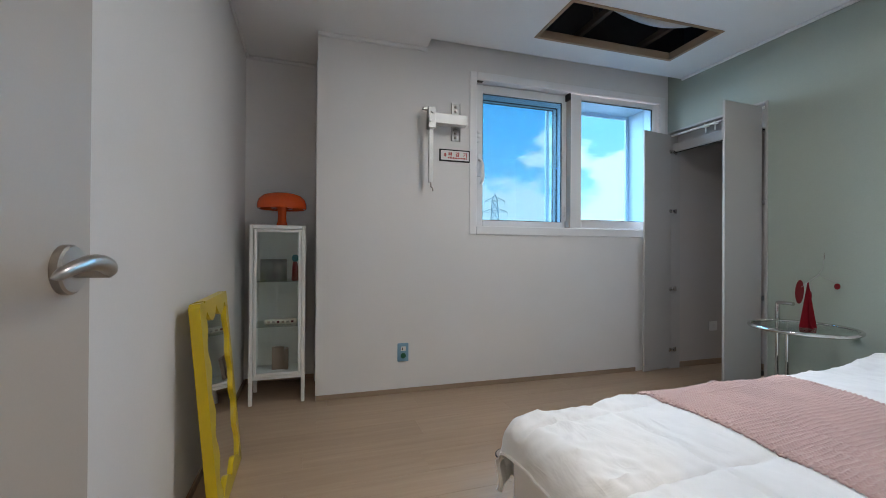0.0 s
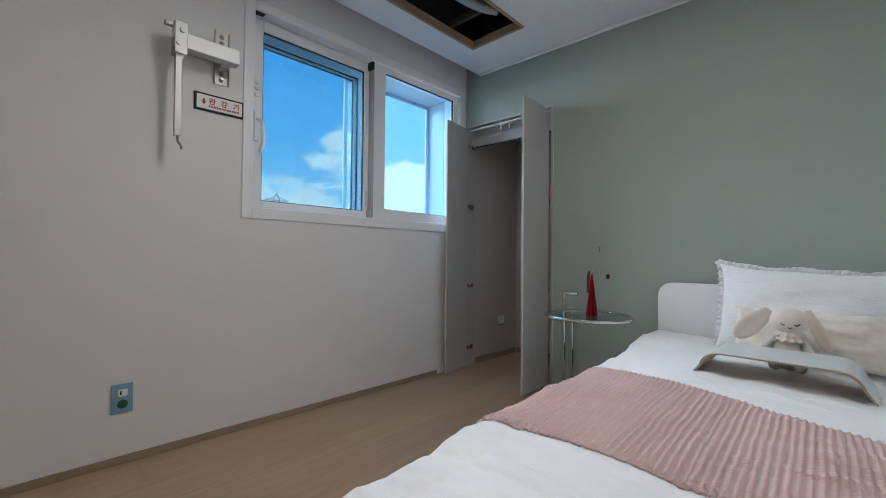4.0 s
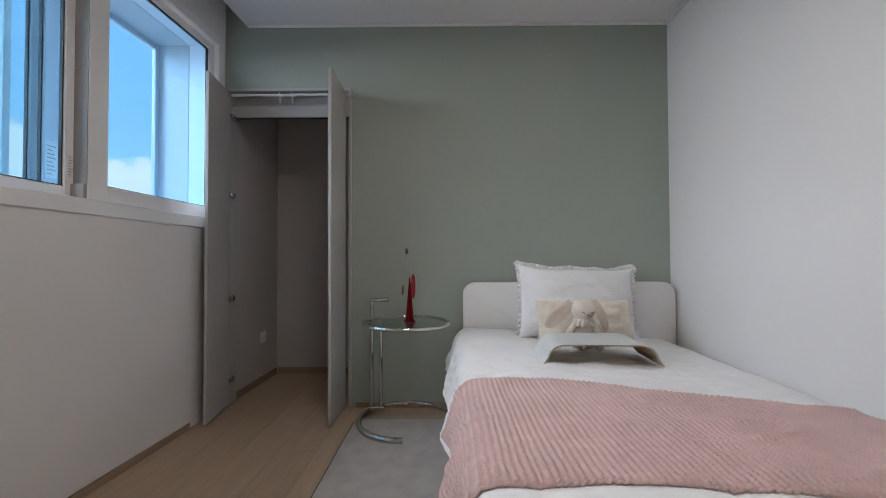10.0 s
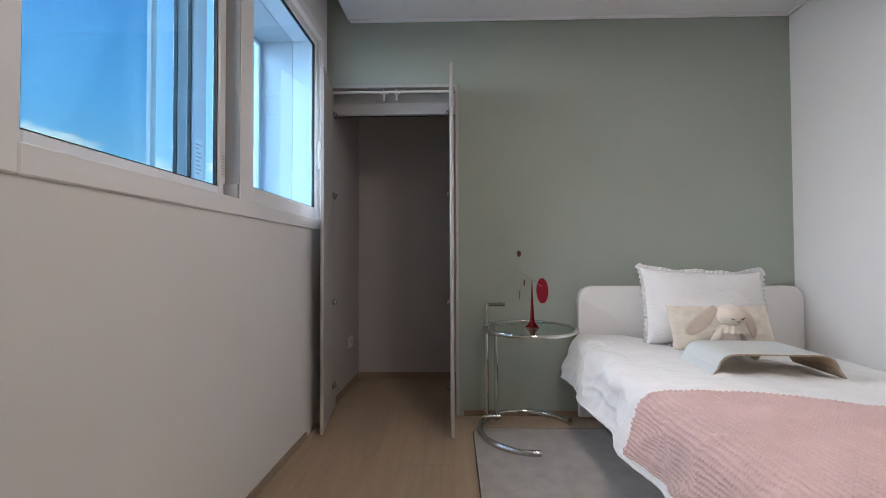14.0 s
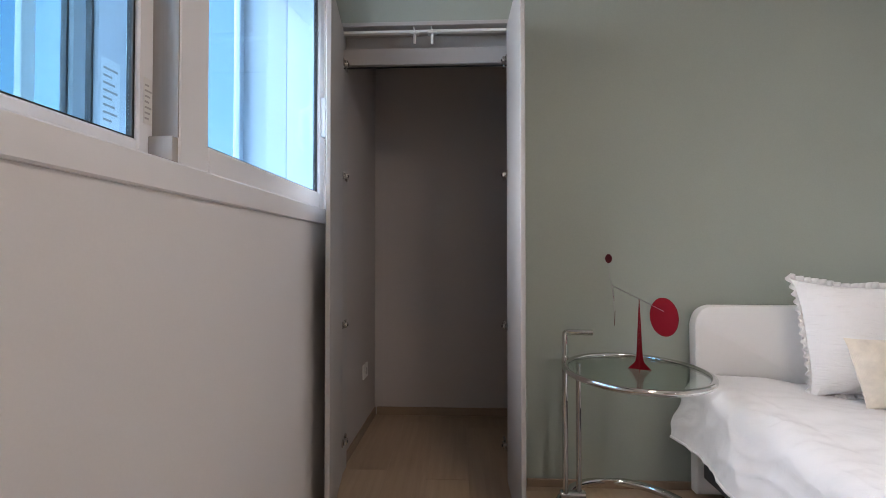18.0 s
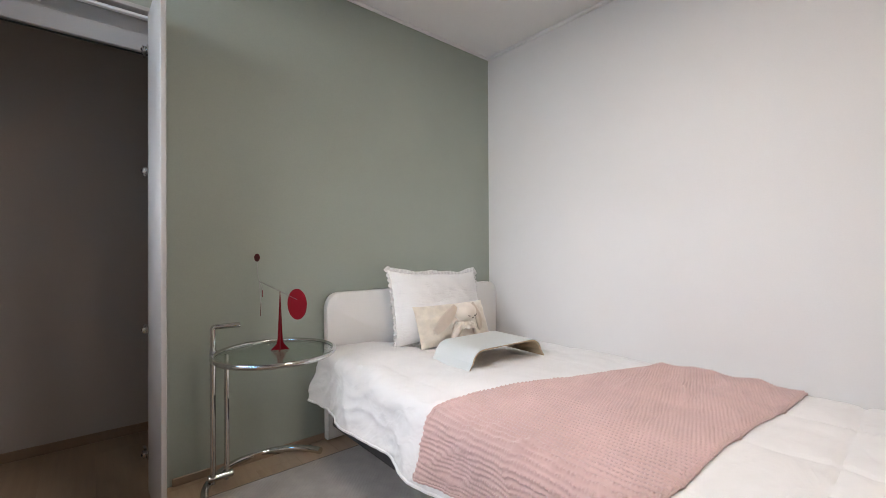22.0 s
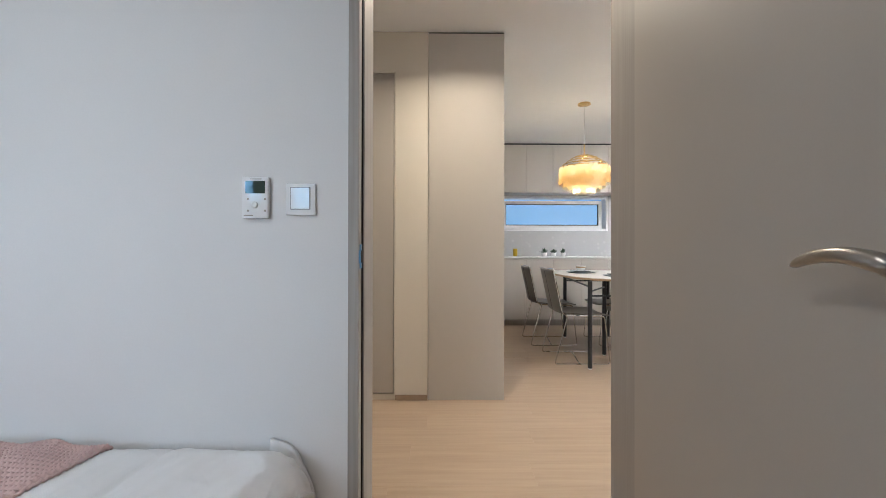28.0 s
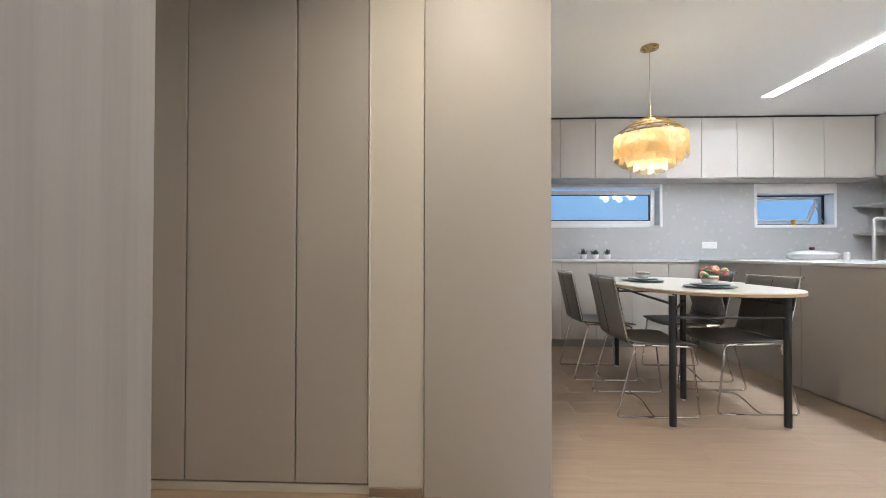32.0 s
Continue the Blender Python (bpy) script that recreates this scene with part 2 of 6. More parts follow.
def grained(name, dark, light, rough=0.55):
    """Wood-grain film with long upright streaks."""
    m, nt, b, lk = nodes_of(name)
    v = tex_coord(nt)
    f = noise_tex(nt, mapping(nt, v, (110, 110, 1.6)), 1.6, 7, 0.62)
    w = nt.nodes.new("ShaderNodeTexWave")
    lk.new(mapping(nt, v, (9, 9, 0.5)), w.inputs[0])
    w.inputs["Scale"].default_value, w.inputs["Distortion"].default_value, w.inputs["Detail"].default_value = 1.6, 9.0, 4.0
    mix = math_node(nt, "ADD", math_node(nt, "MULTIPLY", f, 0.7), math_node(nt, "MULTIPLY", w.outputs["Fac"], 0.3))
    lk.new(ramp(nt, mix, [(0.3, dark), (0.7, light)]), b.inputs["Base Color"])
    b.inputs["Roughness"].default_value = rough
    bump(nt, b, mix, 0.18, 0.0008)
    return m


M_TRIM = grained("grey_brown_frame_film", (0.332, 0.304, 0.276), (0.378, 0.348, 0.318))
M_BASE = paint("wood_brown_baseboard", (0.30, 0.22, 0.155), 0.5, 0.08, 60, 0.08)
M_FLOOR = plank_wood("light_oak_laminate", (0.37, 0.268, 0.182), (0.465, 0.352, 0.248))
M_SUBFLOOR = paint("dark_joint", (0.12, 0.09, 0.07), 0.9, 0.05)
M_WHITE = paint("white_satin_paint", (0.78, 0.775, 0.76), 0.4, 0.02, 300, 0.04)
M_PVC = paint("white_window_vinyl", (0.80, 0.80, 0.81), 0.35, 0.02, 300, 0.03)
# white vinyl greyed down: the shade on the outer frame is in the colour
M_OUTERPVC = paint("shade_toned_outer_window_vinyl", (0.60, 0.61, 0.63), 0.45, 0.04, 200, 0.04)
M_DOORFILM = paint("light_grey_door_film", (0.44, 0.425, 0.41), 0.5, 0.02, 300, 0.06)
M_ROOMDOOR = paint("taupe_door_film", (0.40, 0.365, 0.325), 0.5, 0.03, 240, 0.08)
M_STEEL = metal("brushed_nickel", (0.40, 0.375, 0.345), 0.32, 0.08)
M_DARKNICKEL = metal("bright_nickel_hinge", (0.62, 0.61, 0.59), 0.18, 0.1)
M_CHROME = metal("polished_chrome", (0.62, 0.615, 0.60), 0.05, 0.03)
M_GALV = metal("galvanised_steel", (0.58, 0.58, 0.57), 0.56, 0.16)
M_BRASS = metal("aged_brass", (0.46, 0.31, 0.12), 0.28, 0.1)
M_BLACK = paint("black_rubber", (0.012, 0.012, 0.013), 0.6, 0.1)
M_BLACKMETAL = paint("black_powder_coat", (0.018, 0.018, 0.02), 0.4, 0.1, 300, 0.05)
M_GLASS = plain_glass("clear_glass")
M_WINGLASS = plain_glass("blue_tinted_window_glass", (0.55, 0.78, 0.95))
M_SCREEN = insect_mesh("pale_insect_mesh")
M_TABLEGLASS = plain_glass("greenish_table_glass", (0.86, 0.93, 0.90), 1.4)
M_PORC = paint("white_ceramic", (0.80, 0.79, 0.77), 0.18, 0.02, 200, 0.0)
M_BLUEFILM = paint("blue_protective_film", (0.012, 0.20, 0.46), 0.3, 0.08, 80, 0.05)
M_DUVET = cloth("white_cotton_duvet", (0.83, 0.826, 0.828), 700, 0.03, 0.9, 0.12, crease=0.3)
M_PILLOW = cloth("white_washed_cotton", (0.82, 0.82, 0.82), 500, 0.03, 0.92, 0.2, crease=0.22, stretch=(1.2, 1.2, 7.5), turn=0.0)
M_PINK = cloth("dusty_pink_knit", (0.59, 0.415, 0.388), 260, 0.08, 0.95, 0.7, 7, 0.4)
M_CREAM = cloth("cream_plush", (0.73, 0.665, 0.57), 380, 0.12, 0.95, 0.5, 18, 0.5)
M_RABBIT = cloth("ecru_knit_plush", (0.70, 0.625, 0.54), 420, 0.06, 0.95, 0.4, 18, 0.4)
M_RUG = cloth("grey_flat_rug", (0.37, 0.345, 0.32), 200, 0.10, 0.95, 1.0, 12, 0.2)
M_YELLOW = paint("yellow_lacquer", (0.62, 0.46, 0.012), 0.3, 0.03, 200, 0.02)
M_ORANGE = paint("glossy_orange_plastic", (0.52, 0.058, 0.004), 0.06, 0.03, 100, 0.0)
M_RED = paint("red_painted_sheet", (0.17, 0.004, 0.010), 0.65, 0.05, 200, 0.03, spec=0.15)
M_DARKRED = paint("dark_maroon_sheet", (0.10, 0.008, 0.012), 0.4, 0.06, 200, 0.03)
M_TEAL = paint("teal_plastic", (0.02, 0.22, 0.30), 0.35)
M_WIRE = metal("thin_steel_wire", (0.4, 0.4, 0.4), 0.3, 0.05)
M_GREYPLAS = paint("pale_blue_outlet_film", (0.20, 0.36, 0.50), 0.4, 0.04)
M_GREENPLAS = paint("dark_green_cap", (0.01, 0.10, 0.05), 0.5, 0.05)
M_GLOSS = paint("glossy_white_plastic", (0.82, 0.82, 0.83), 0.07, 0.01, 200, 0.01)
M_LCD = paint("dark_green_lcd", (0.03, 0.048, 0.04), 0.05, 0.03, 100, 0)
M_PLY = paint("bent_plywood_edge", (0.40, 0.30, 0.20), 0.5, 0.1, 120, 0.1)
M_TRAY = paint("pale_laminated_tray", (0.62, 0.66, 0.66), 0.35, 0.02, 200, 0.03)
M_CAB = paint("matt_greige_cabinet", (0.47, 0.435, 0.39), 0.5, 0.02, 300, 0.03)
M_COUNTER = paint("white_engineered_stone", (0.76, 0.755, 0.74), 0.22, 0.02, 260, 0.0)
M_SPLASH = stone_slab("grey_terrazzo_slab", (0.43, 0.43, 0.435), (0.50, 0.50, 0.50))
M_CHAIR = paint("taupe_chair_leather", (0.125, 0.112, 0.095), 0.5, 0.06, 240, 0.2)
M_TABLETOP = paint("cream_table_laminate", (0.72, 0.68, 0.62), 0.35, 0.03, 160, 0.03)
M_OAKEDGE = paint("oak_table_edge", (0.42, 0.28, 0.16), 0.5, 0.1, 90, 0.06)
M_LEAF = paint("dusky_green_leaf", (0.035, 0.075, 0.04), 0.5, 0.2, 60, 0.1)
M_PLATE = paint("slate_blue_plate", (0.12, 0.15, 0.15), 0.3, 0.06)
M_AMBER = paint("amber_yellow_plastic", (0.60, 0.40, 0.03), 0.3, 0.04)
M_MDF = paint("raw_mdf_edge", (0.33, 0.235, 0.155), 0.8, 0.1, 120, 0.1)
M_DARKTIMBER = paint("dark_brown_timber", (0.09, 0.075, 0.06), 0.9, 0.15, 60, 0.1)
M_UNDERBED = paint("charcoal_bed_base", (0.045, 0.046, 0.05), 0.7, 0.1, 120, 0.1)
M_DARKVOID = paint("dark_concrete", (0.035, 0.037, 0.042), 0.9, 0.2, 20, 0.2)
M_SIGN = paint("white_sign_sheet", (0.75, 0.74, 0.72), 0.4, 0.02)
M_SIGNRED = paint("red_sign_print", (0.40, 0.02, 0.02), 0.5, 0.03)
M_MIRROR = metal("mirror_silver", (0.86, 0.87, 0.87), 0.015, 0.01)
M_PICT = paint("grey_photo_print", (0.10, 0.10, 0.10), 0.4, 0.7, 40, 0.02, broad=14)
M_BOOK = paint("tan_book_cover", (0.33, 0.24, 0.19), 0.6, 0.08)
M_EYE = paint("dark_brown_thread", (0.03, 0.022, 0.018), 0.8, 0.1)
M_EARLINING = cloth("pale_pink_ear_lining", (0.66, 0.565, 0.48), 420, 0.06, 0.95, 0.4, 18, 0.4)
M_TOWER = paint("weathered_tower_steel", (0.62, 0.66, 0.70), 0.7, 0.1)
M_PANEL = glow("white_led_panel", (1.0, 0.92, 0.82), 4.0)
M_MAGENTA = paint("magenta_label_print", (0.42, 0.02, 0.14), 0.5, 0.03)
M_SKY = sky_backdrop("blue_sky_with_cumulus")
# emits evenly: the daylight on the neighbouring wall is put into this glow
M_KITCHVIEW = glow("glowing_bluish_backdrop", (0.36, 0.62, 0.98), 1.0)
M_LED = glow("white_led_diffuser", (0.96, 0.975, 1.0), 108.0)
M_DOWN = glow("warm_downlight_diffuser", (1.0, 0.86, 0.66), 14.0)
M_BULB = glow("warm_bulb", (1.0, 0.78, 0.46), 14.0)


# ---- mesh helpers ----
def thing(name, label, category, group="", m=None, kind=""):
    ob = new(name)
    ob.empty_display_size = 0.05
    if m is not None:
        ob.matrix_world = m
    return tagged(ob, label, category, group, kind)


def mesh_of(name, bm, material, smooth=True):
    bmesh.ops.recalc_face_normals(bm, faces=bm.faces)
    me = bpy.data.meshes.new(name)
    bm.to_mesh(me)
    bm.free()
    for mt in material if isinstance(material, (list, tuple)) else [material]:
        me.materials.append(mt)
    if smooth:
        me.polygons.foreach_set("use_smooth", [True] * len(me.polygons))
        me.set_sharp_from_angle(angle=radians(35))
    return me


def part(name, bm, material, parent=None, label="", smooth=True):
    ob = new(name, mesh_of(name, bm, material, smooth))
    if parent is not None:
        ob.parent = parent
    return tagged(ob, label)


def solo(name, bm, material, label, category, m=None, group="", kind="", smooth=True):
    ob = part(name, bm, material, None, "", smooth)
    if m is not None:
        ob.matrix_world = m
    return tagged(ob, label, category, group, kind)


def B():
    return bmesh.new()


def box(bm, x0, y0, z0, x1, y1, z1, bev=0.0, seg=1, mat=0):
    vs = [bm.verts.new(p) for p in ((x0, y0, z0), (x1, y0, z0), (x1, y1, z0), (x0, y1, z0), (x0, y0, z1), (x1, y0, z1), (x1, y1, z1), (x0, y1, z1))]
    fs = [bm.faces.new([vs[i] for i in f]) for f in ((3, 2, 1, 0), (4, 5, 6, 7), (0, 1, 5, 4), (1, 2, 6, 5), (2, 3, 7, 6), (3, 0, 4, 7))]
    for f in fs:
        f.material_index = mat
    if bev:
        es = {e for f in fs for e in f.edges}
        bmesh.ops.bevel(bm, geom=list(es), offset=bev, segments=seg, affect="EDGES", profile=0.5)
    return bm


def frame_box(bm, x0, z0, x1, z1, y0, y1, w, bev=0.003, wt=None, wb=None):
    """Four bars round an opening in the x-z plane."""
    wt, wb = wt or w, wb or w
    box(bm, x0, y0, z0, x0 + w, y1, z1, bev)
    box(bm, x1 - w, y0, z0, x1, y1, z1, bev)
    box(bm, x0 + w, y0, z0, x1 - w, y1, z0 + wb, bev)
    box(bm, x0 + w, y0, z1 - wt, x1 - w, y1, z1, bev)
    return bm


def lathe(bm, profile, n=32, m=None):
    rings = []
    for r, z in profile:
        rings.append([bm.verts.new((r * math.cos(2 * math.pi * i / n), r * math.sin(2 * math.pi * i / n), z)) for i in range(n)] if r > 1e-6 else [bm.verts.new((0, 0, z))])
    for a, b in zip(rings, rings[1:]):
        for i in range(n):
            q = [a[i % len(a)], a[(i + 1) % len(a)], b[(i + 1) % len(b)], b[i % len(b)]]
            q = list(dict.fromkeys(q))
            if len(q) > 2:
                bm.faces.new(q)
    if m is not None:
        bmesh.ops.transform(bm, matrix=m, verts=[v for r in rings for v in r])
    return bm


def cyl(bm, p, q, r, n=16, r2=None):
    """A closed round bar from p to q."""
    p, q = Vector(p), Vector(q)
    L = (q - p).length
    m = Matrix.Translation(p) @ (q - p).to_track_quat("Z", "Y").to_matrix().to_4x4()
    r2 = r if r2 is None else r2
    c = min(r, r2) * 0.15
    return lathe(bm, [(0, 0), (r - c, 0), (r, c), (r2, L - c), (r2 - c, L), (0, L)], n, m)


def sweep(bm, pts, r, n=12, closed=False):
    """A round tube along points."""
    pts = [Vector(p) for p in pts]
    k = len(pts)
    tang = []
    for i in range(k):
        a, b = (pts[i - 1], pts[(i + 1) % k]) if closed else (pts[max(i - 1, 0)], pts[min(i + 1, k - 1)])
        tang.append((b - a).normalized())
    up = Vector((0, 0, 1)) if abs(tang[0].z) < 0.9 else Vector((1, 0, 0))
    nrm = (up - tang[0] * up.dot(tang[0])).normalized()
    rings = []
    for i in range(k):
        if i:
            nrm = (tang[i - 1].rotation_difference(tang[i]) @ nrm)
            nrm = (nrm - tang[i] * nrm.dot(tang[i])).normalized()
        bi = tang[i].cross(nrm)
        rings.append([bm.verts.new(pts[i] + r * (math.cos(2 * math.pi * j / n) * nrm + math.sin(2 * math.pi * j / n) * bi)) for j in range(n)])
    for i in range(k if closed else k - 1):
        a, b = rings[i], rings[(i + 1) % k]
        for j in range(n):
            bm.faces.new((a[j], a[(j + 1) % n], b[(j + 1) % n], b[j]))
    if not closed:
        bm.faces.new(rings[0][::-1]), bm.faces.new(rings[-1])
    return bm


def rounded(pts, r, k=5):
    """The polyline with its inner corners rounded."""
    pts = [Vector(p) for p in pts]
    out = [pts[0]]
    for a, b, c in zip(pts, pts[1:], pts[2:]):
        p, q = b + (a - b).normalized() * r, b + (c - b).normalized() * r
        for i in range(k + 1):
            t = i / k
            out.append(p * (1 - t) ** 2 + b * 2 * t * (1 - t) + q * t * t)
    return out + [pts[-1]]


def prism(bm, outline, y0, y1, axis="y", bev=0.0):
    """A flat outline (pairs) given thickness along an axis."""
    def at(a, b, d):
        return {"y": (a, d, b), "x": (d, a, b), "z": (a, b, d)}[axis]
    v0 = [bm.verts.new(at(a, b, y0)) for a, b in outline]
    v1 = [bm.verts.new(at(a, b, y1)) for a, b in outline]
    caps = [bm.faces.new(v0), bm.faces.new(v1[::-1])]
    n = len(v0)
    for i in range(n):
        bm.faces.new((v0[i], v0[(i + 1) % n], v1[(i + 1) % n], v1[i]))
    if bev:
        bmesh.ops.bevel(bm, geom=list({e for f in caps for e in f.edges}), offset=bev, segments=2, affect="EDGES", profile=0.5)
    return bm


def sheet(bm, f, us, vs):
    """A grid surface f(u, v)."""
    g = [[bm.verts.new(f(u, v)) for v in vs] for u in us]
    for i in range(len(us) - 1):
        for j in range(len(vs) - 1):
            bm.faces.new((g[i][j], g[i + 1][j], g[i + 1][j + 1], g[i][j + 1]))
    return bm


def span(a, b, n):
    return [a + (b - a) * i / n for i in range(n + 1)]


def thicken(ob, t, off=-1.0):
    md = ob.modifiers.new("thickness", "SOLIDIFY")
    md.thickness, md.offset = t, off
    return ob


def setting(name, bm, material, label, category, m=None):
    return solo(name, bm, material, label, category, m, kind="structure", smooth=False)


# ---- structure ----
XL, XG, YB = -0.51, 2.96, 0.0        # left wall, green wall, bed-side wall
WX0, WX1, WZ0, WZ1 = 1.096, 2.93, 1.145, 2.378
DX0, DX1, DZ = -0.45, 0.432, 2.165    # doorway
CY0, CY1, CZ = 2.085, 2.875, 2.05    # closet opening in the green wall
YH = -1.49                           # hall wall
KX, KY = -4.75, -4.70                # kitchen walls

# window wall, with the opening cut through
bm = B()
box(bm, 0, 0, 0, WX0, 0.44, 2.95)
box(bm, WX1, 0, 0, 3.0, 0.44, 2.95)
box(bm, WX0, 0, 0, WX1, 0.44, WZ0)
box(bm, WX0, 0, WZ1, WX1, 0.44, 2.95)
setting("wall_window", bm, M_WALL, "grey-white papered wall round the bedroom window", "wall", WM)
bm = B()
box(bm, XL - 0.15, 0.0, 0, XL, 3.67, 2.6)
setting("wall_left", bm, M_WALL, "grey-white papered bedroom wall behind the leaning mirror", "wall")
bm = B()
box(bm, XL, 3.52, 0, 0.0, 3.67, 2.6)
box(bm, 0.0, 3.425, 0, 0.12, 3.67, 2.6)
setting("wall_alcove", bm, M_WALL, "grey-white papered back wall of the corner alcove", "wall")
bm = B()
box(bm, XG, 0.0, 0, XG + 0.12, CY0 - 0.02, 2.95)
box(bm, XG, CY0 - 0.02, CZ + 0.03, XG + 0.12, 2.90, 2.95)
setting("wall_green", bm, M_GREEN, "sage green papered wall behind the bed", "wall")
bm = B()
box(bm, DX1 + 0.025, -0.205, 0, 3.9, YB, 2.6)
box(bm, -5.0, -0.205, 0, DX0 - 0.05, YB, 2.6)
box(bm, DX0 - 0.05, -0.205, DZ + 0.05, DX1 + 0.025, YB, 2.6)
setting("wall_bedside", bm, M_WALL, "grey-white papered wall with the bedroom doorway", "wall")
# closet room behind the green wall; its paper colour carries the shade
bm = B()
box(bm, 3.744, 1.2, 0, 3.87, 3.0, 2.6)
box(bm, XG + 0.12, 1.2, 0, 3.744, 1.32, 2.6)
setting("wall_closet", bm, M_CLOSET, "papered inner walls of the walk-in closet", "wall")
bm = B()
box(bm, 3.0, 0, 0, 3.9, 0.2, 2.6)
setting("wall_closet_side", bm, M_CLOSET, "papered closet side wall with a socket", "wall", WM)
bm = B()
box(bm, XG + 0.12, 1.32, 2.25, 3.744, 2.92, 2.4)
setting("ceiling_closet", bm, M_CEIL, "white papered closet ceiling", "ceiling")
# bedroom ceiling with the open hatch and the curtain recess along the window wall
HX0, HX1, HY0, HY1 = 1.43, 2.60, -0.825, -0.372
bm = B()
box(bm, -0.6, -3.1, CEIL, HX0, -0.135, CEIL + 0.045)
box(bm, HX1, -3.1, CEIL, 3.1, -0.135, CEIL + 0.045)
box(bm, HX0, -3.1, CEIL, HX1, HY0, CEIL + 0.045)
box(bm, HX0, HY1, CEIL, HX1, -0.135, CEIL + 0.045)
box(bm, -0.6, -0.135, CEIL, 0.76, 0.8, CEIL + 0.045)
setting("ceiling", bm, M_CEIL, "white papered bedroom ceiling with an open hatch", "ceiling", WM)
bm = B()
box(bm, 0.7, -0.2, 2.66, 3.05, 0.0, 2.7)
box(bm, 0.72, -0.135, CEIL + 0.045, 0.76, 0.0, 2.66)
box(bm, 0.76, -0.16, CEIL + 0.045, 3.05, -0.135, 2.66)
setting("ceiling_recess", bm, M_CEIL, "white curtain recess above the window", "ceiling", WM)
# thin cornice strips
bm = B()
box(bm, 0.0, -0.022, CEIL - 0.03, 0.76, -0.002, CEIL - 0.002, 0.004)
setting("cornice", bm, M_CEIL, "thin white cornice strip over the window wall", "trim", WM)
bm = B()
box(bm, XL + 0.002, 0.024, CEIL - 0.028, XL + 0.02, 3.50, CEIL - 0.002, 0.004)
box(bm, XL + 0.02, 3.50, CEIL - 0.028, -0.002, 3.518, CEIL - 0.002, 0.004)
box(bm, XG - 0.018, 0.024, CEIL - 0.022, XG - 0.002, 2.75, CEIL - 0.002, 0.004)
box(bm, XL + 0.002, YB + 0.002, CEIL - 0.024, XG - 0.002, YB + 0.02, CEIL - 0.002, 0.004)
setting("cornice", bm, M_CEIL, "thin white cornice strip under the ceiling", "trim")
# hatch lining and plenum
bm = B()
T = 0.022
box(bm, HX0, HY0, CEIL - 0.006, HX0 + T, HY1, CEIL + 0.05, 0.002)
box(bm, HX1 - T, HY0, CEIL - 0.006, HX1, HY1, CEIL + 0.05, 0.002)
box(bm, HX0 + T, HY0, CEIL - 0.006, HX1 - T, HY0 + T, CEIL + 0.05, 0.002)
box(bm, HX0 + T, HY1 - T, CEIL - 0.006, HX1 - T, HY1, CEIL + 0.05, 0.002)
setting("ceiling_hatch_frame", bm, M_MDF, "raw brown board lining of the open ceiling hatch", "hatch", WM)
# void boards have a near-black base colour, the timber a dark brown one
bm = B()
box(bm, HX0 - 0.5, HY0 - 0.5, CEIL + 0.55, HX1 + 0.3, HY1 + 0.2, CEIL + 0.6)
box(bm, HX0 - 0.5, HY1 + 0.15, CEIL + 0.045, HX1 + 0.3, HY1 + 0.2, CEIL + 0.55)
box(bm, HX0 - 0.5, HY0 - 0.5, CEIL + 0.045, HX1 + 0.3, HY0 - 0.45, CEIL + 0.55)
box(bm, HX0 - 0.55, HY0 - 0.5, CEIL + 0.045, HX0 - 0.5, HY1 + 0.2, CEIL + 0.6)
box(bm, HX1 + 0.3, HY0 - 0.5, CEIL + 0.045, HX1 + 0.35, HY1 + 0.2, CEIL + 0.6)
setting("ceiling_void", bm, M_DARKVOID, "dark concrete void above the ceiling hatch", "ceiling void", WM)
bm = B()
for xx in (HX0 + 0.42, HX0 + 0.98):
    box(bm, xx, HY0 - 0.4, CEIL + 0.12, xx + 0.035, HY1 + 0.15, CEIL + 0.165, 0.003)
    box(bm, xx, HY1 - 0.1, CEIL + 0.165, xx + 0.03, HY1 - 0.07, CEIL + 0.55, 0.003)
solo("ceiling_joist", bm, M_DARKTIMBER, "dark brown timber framing inside the ceiling hatch", "ceiling joist", WM, kind="structure")
bm = B()
pts = [(HX0 + 0.15 + 0.9 * t, HY0 + 0.12 + 0.16 * math.sin(3 * t), CEIL + 0.17 + 0.05 * math.sin(5 * t)) for t in span(0, 1, 40)]
sweep(bm, pts, 0.036, 14)
solo("flexible_duct", bm, M_GALV, "silvery flexible duct lying in the ceiling hatch", "duct", WM)

# baseboards
bm = B()
box(bm, 0.002, -0.012, 0, 2.62, -0.001, 0.034, 0.002)
setting("baseboard", bm, M_BASE, "low brown wooden baseboard under the window wall", "baseboard", WM)
bm = B()
box(bm, XL + 0.001, 1.0, 0, XL + 0.012, 3.51, 0.034, 0.002)
box(bm, XL + 0.012, 3.508, 0, 0, 3.519, 0.034, 0.002)
box(bm, XG - 0.012, 0.02, 0, XG - 0.001, CY0 - 0.05, 0.034, 0.002)
box(bm, 0.48, YB + 0.001, 0, XG - 0.02, YB + 0.012, 0.034, 0.002)
box(bm, 3.732, 1.33, 0, 3.743, 2.86, 0.05, 0.002)
setting("baseboard", bm, M_BASE, "low brown wooden baseboard round the room", "baseboard")
bm = B()
box(bm, 3.09, -0.012, 0, 3.73, -0.001, 0.05, 0.002)
setting("baseboard", bm, M_BASE, "low brown wooden baseboard in the closet", "baseboard", WM)

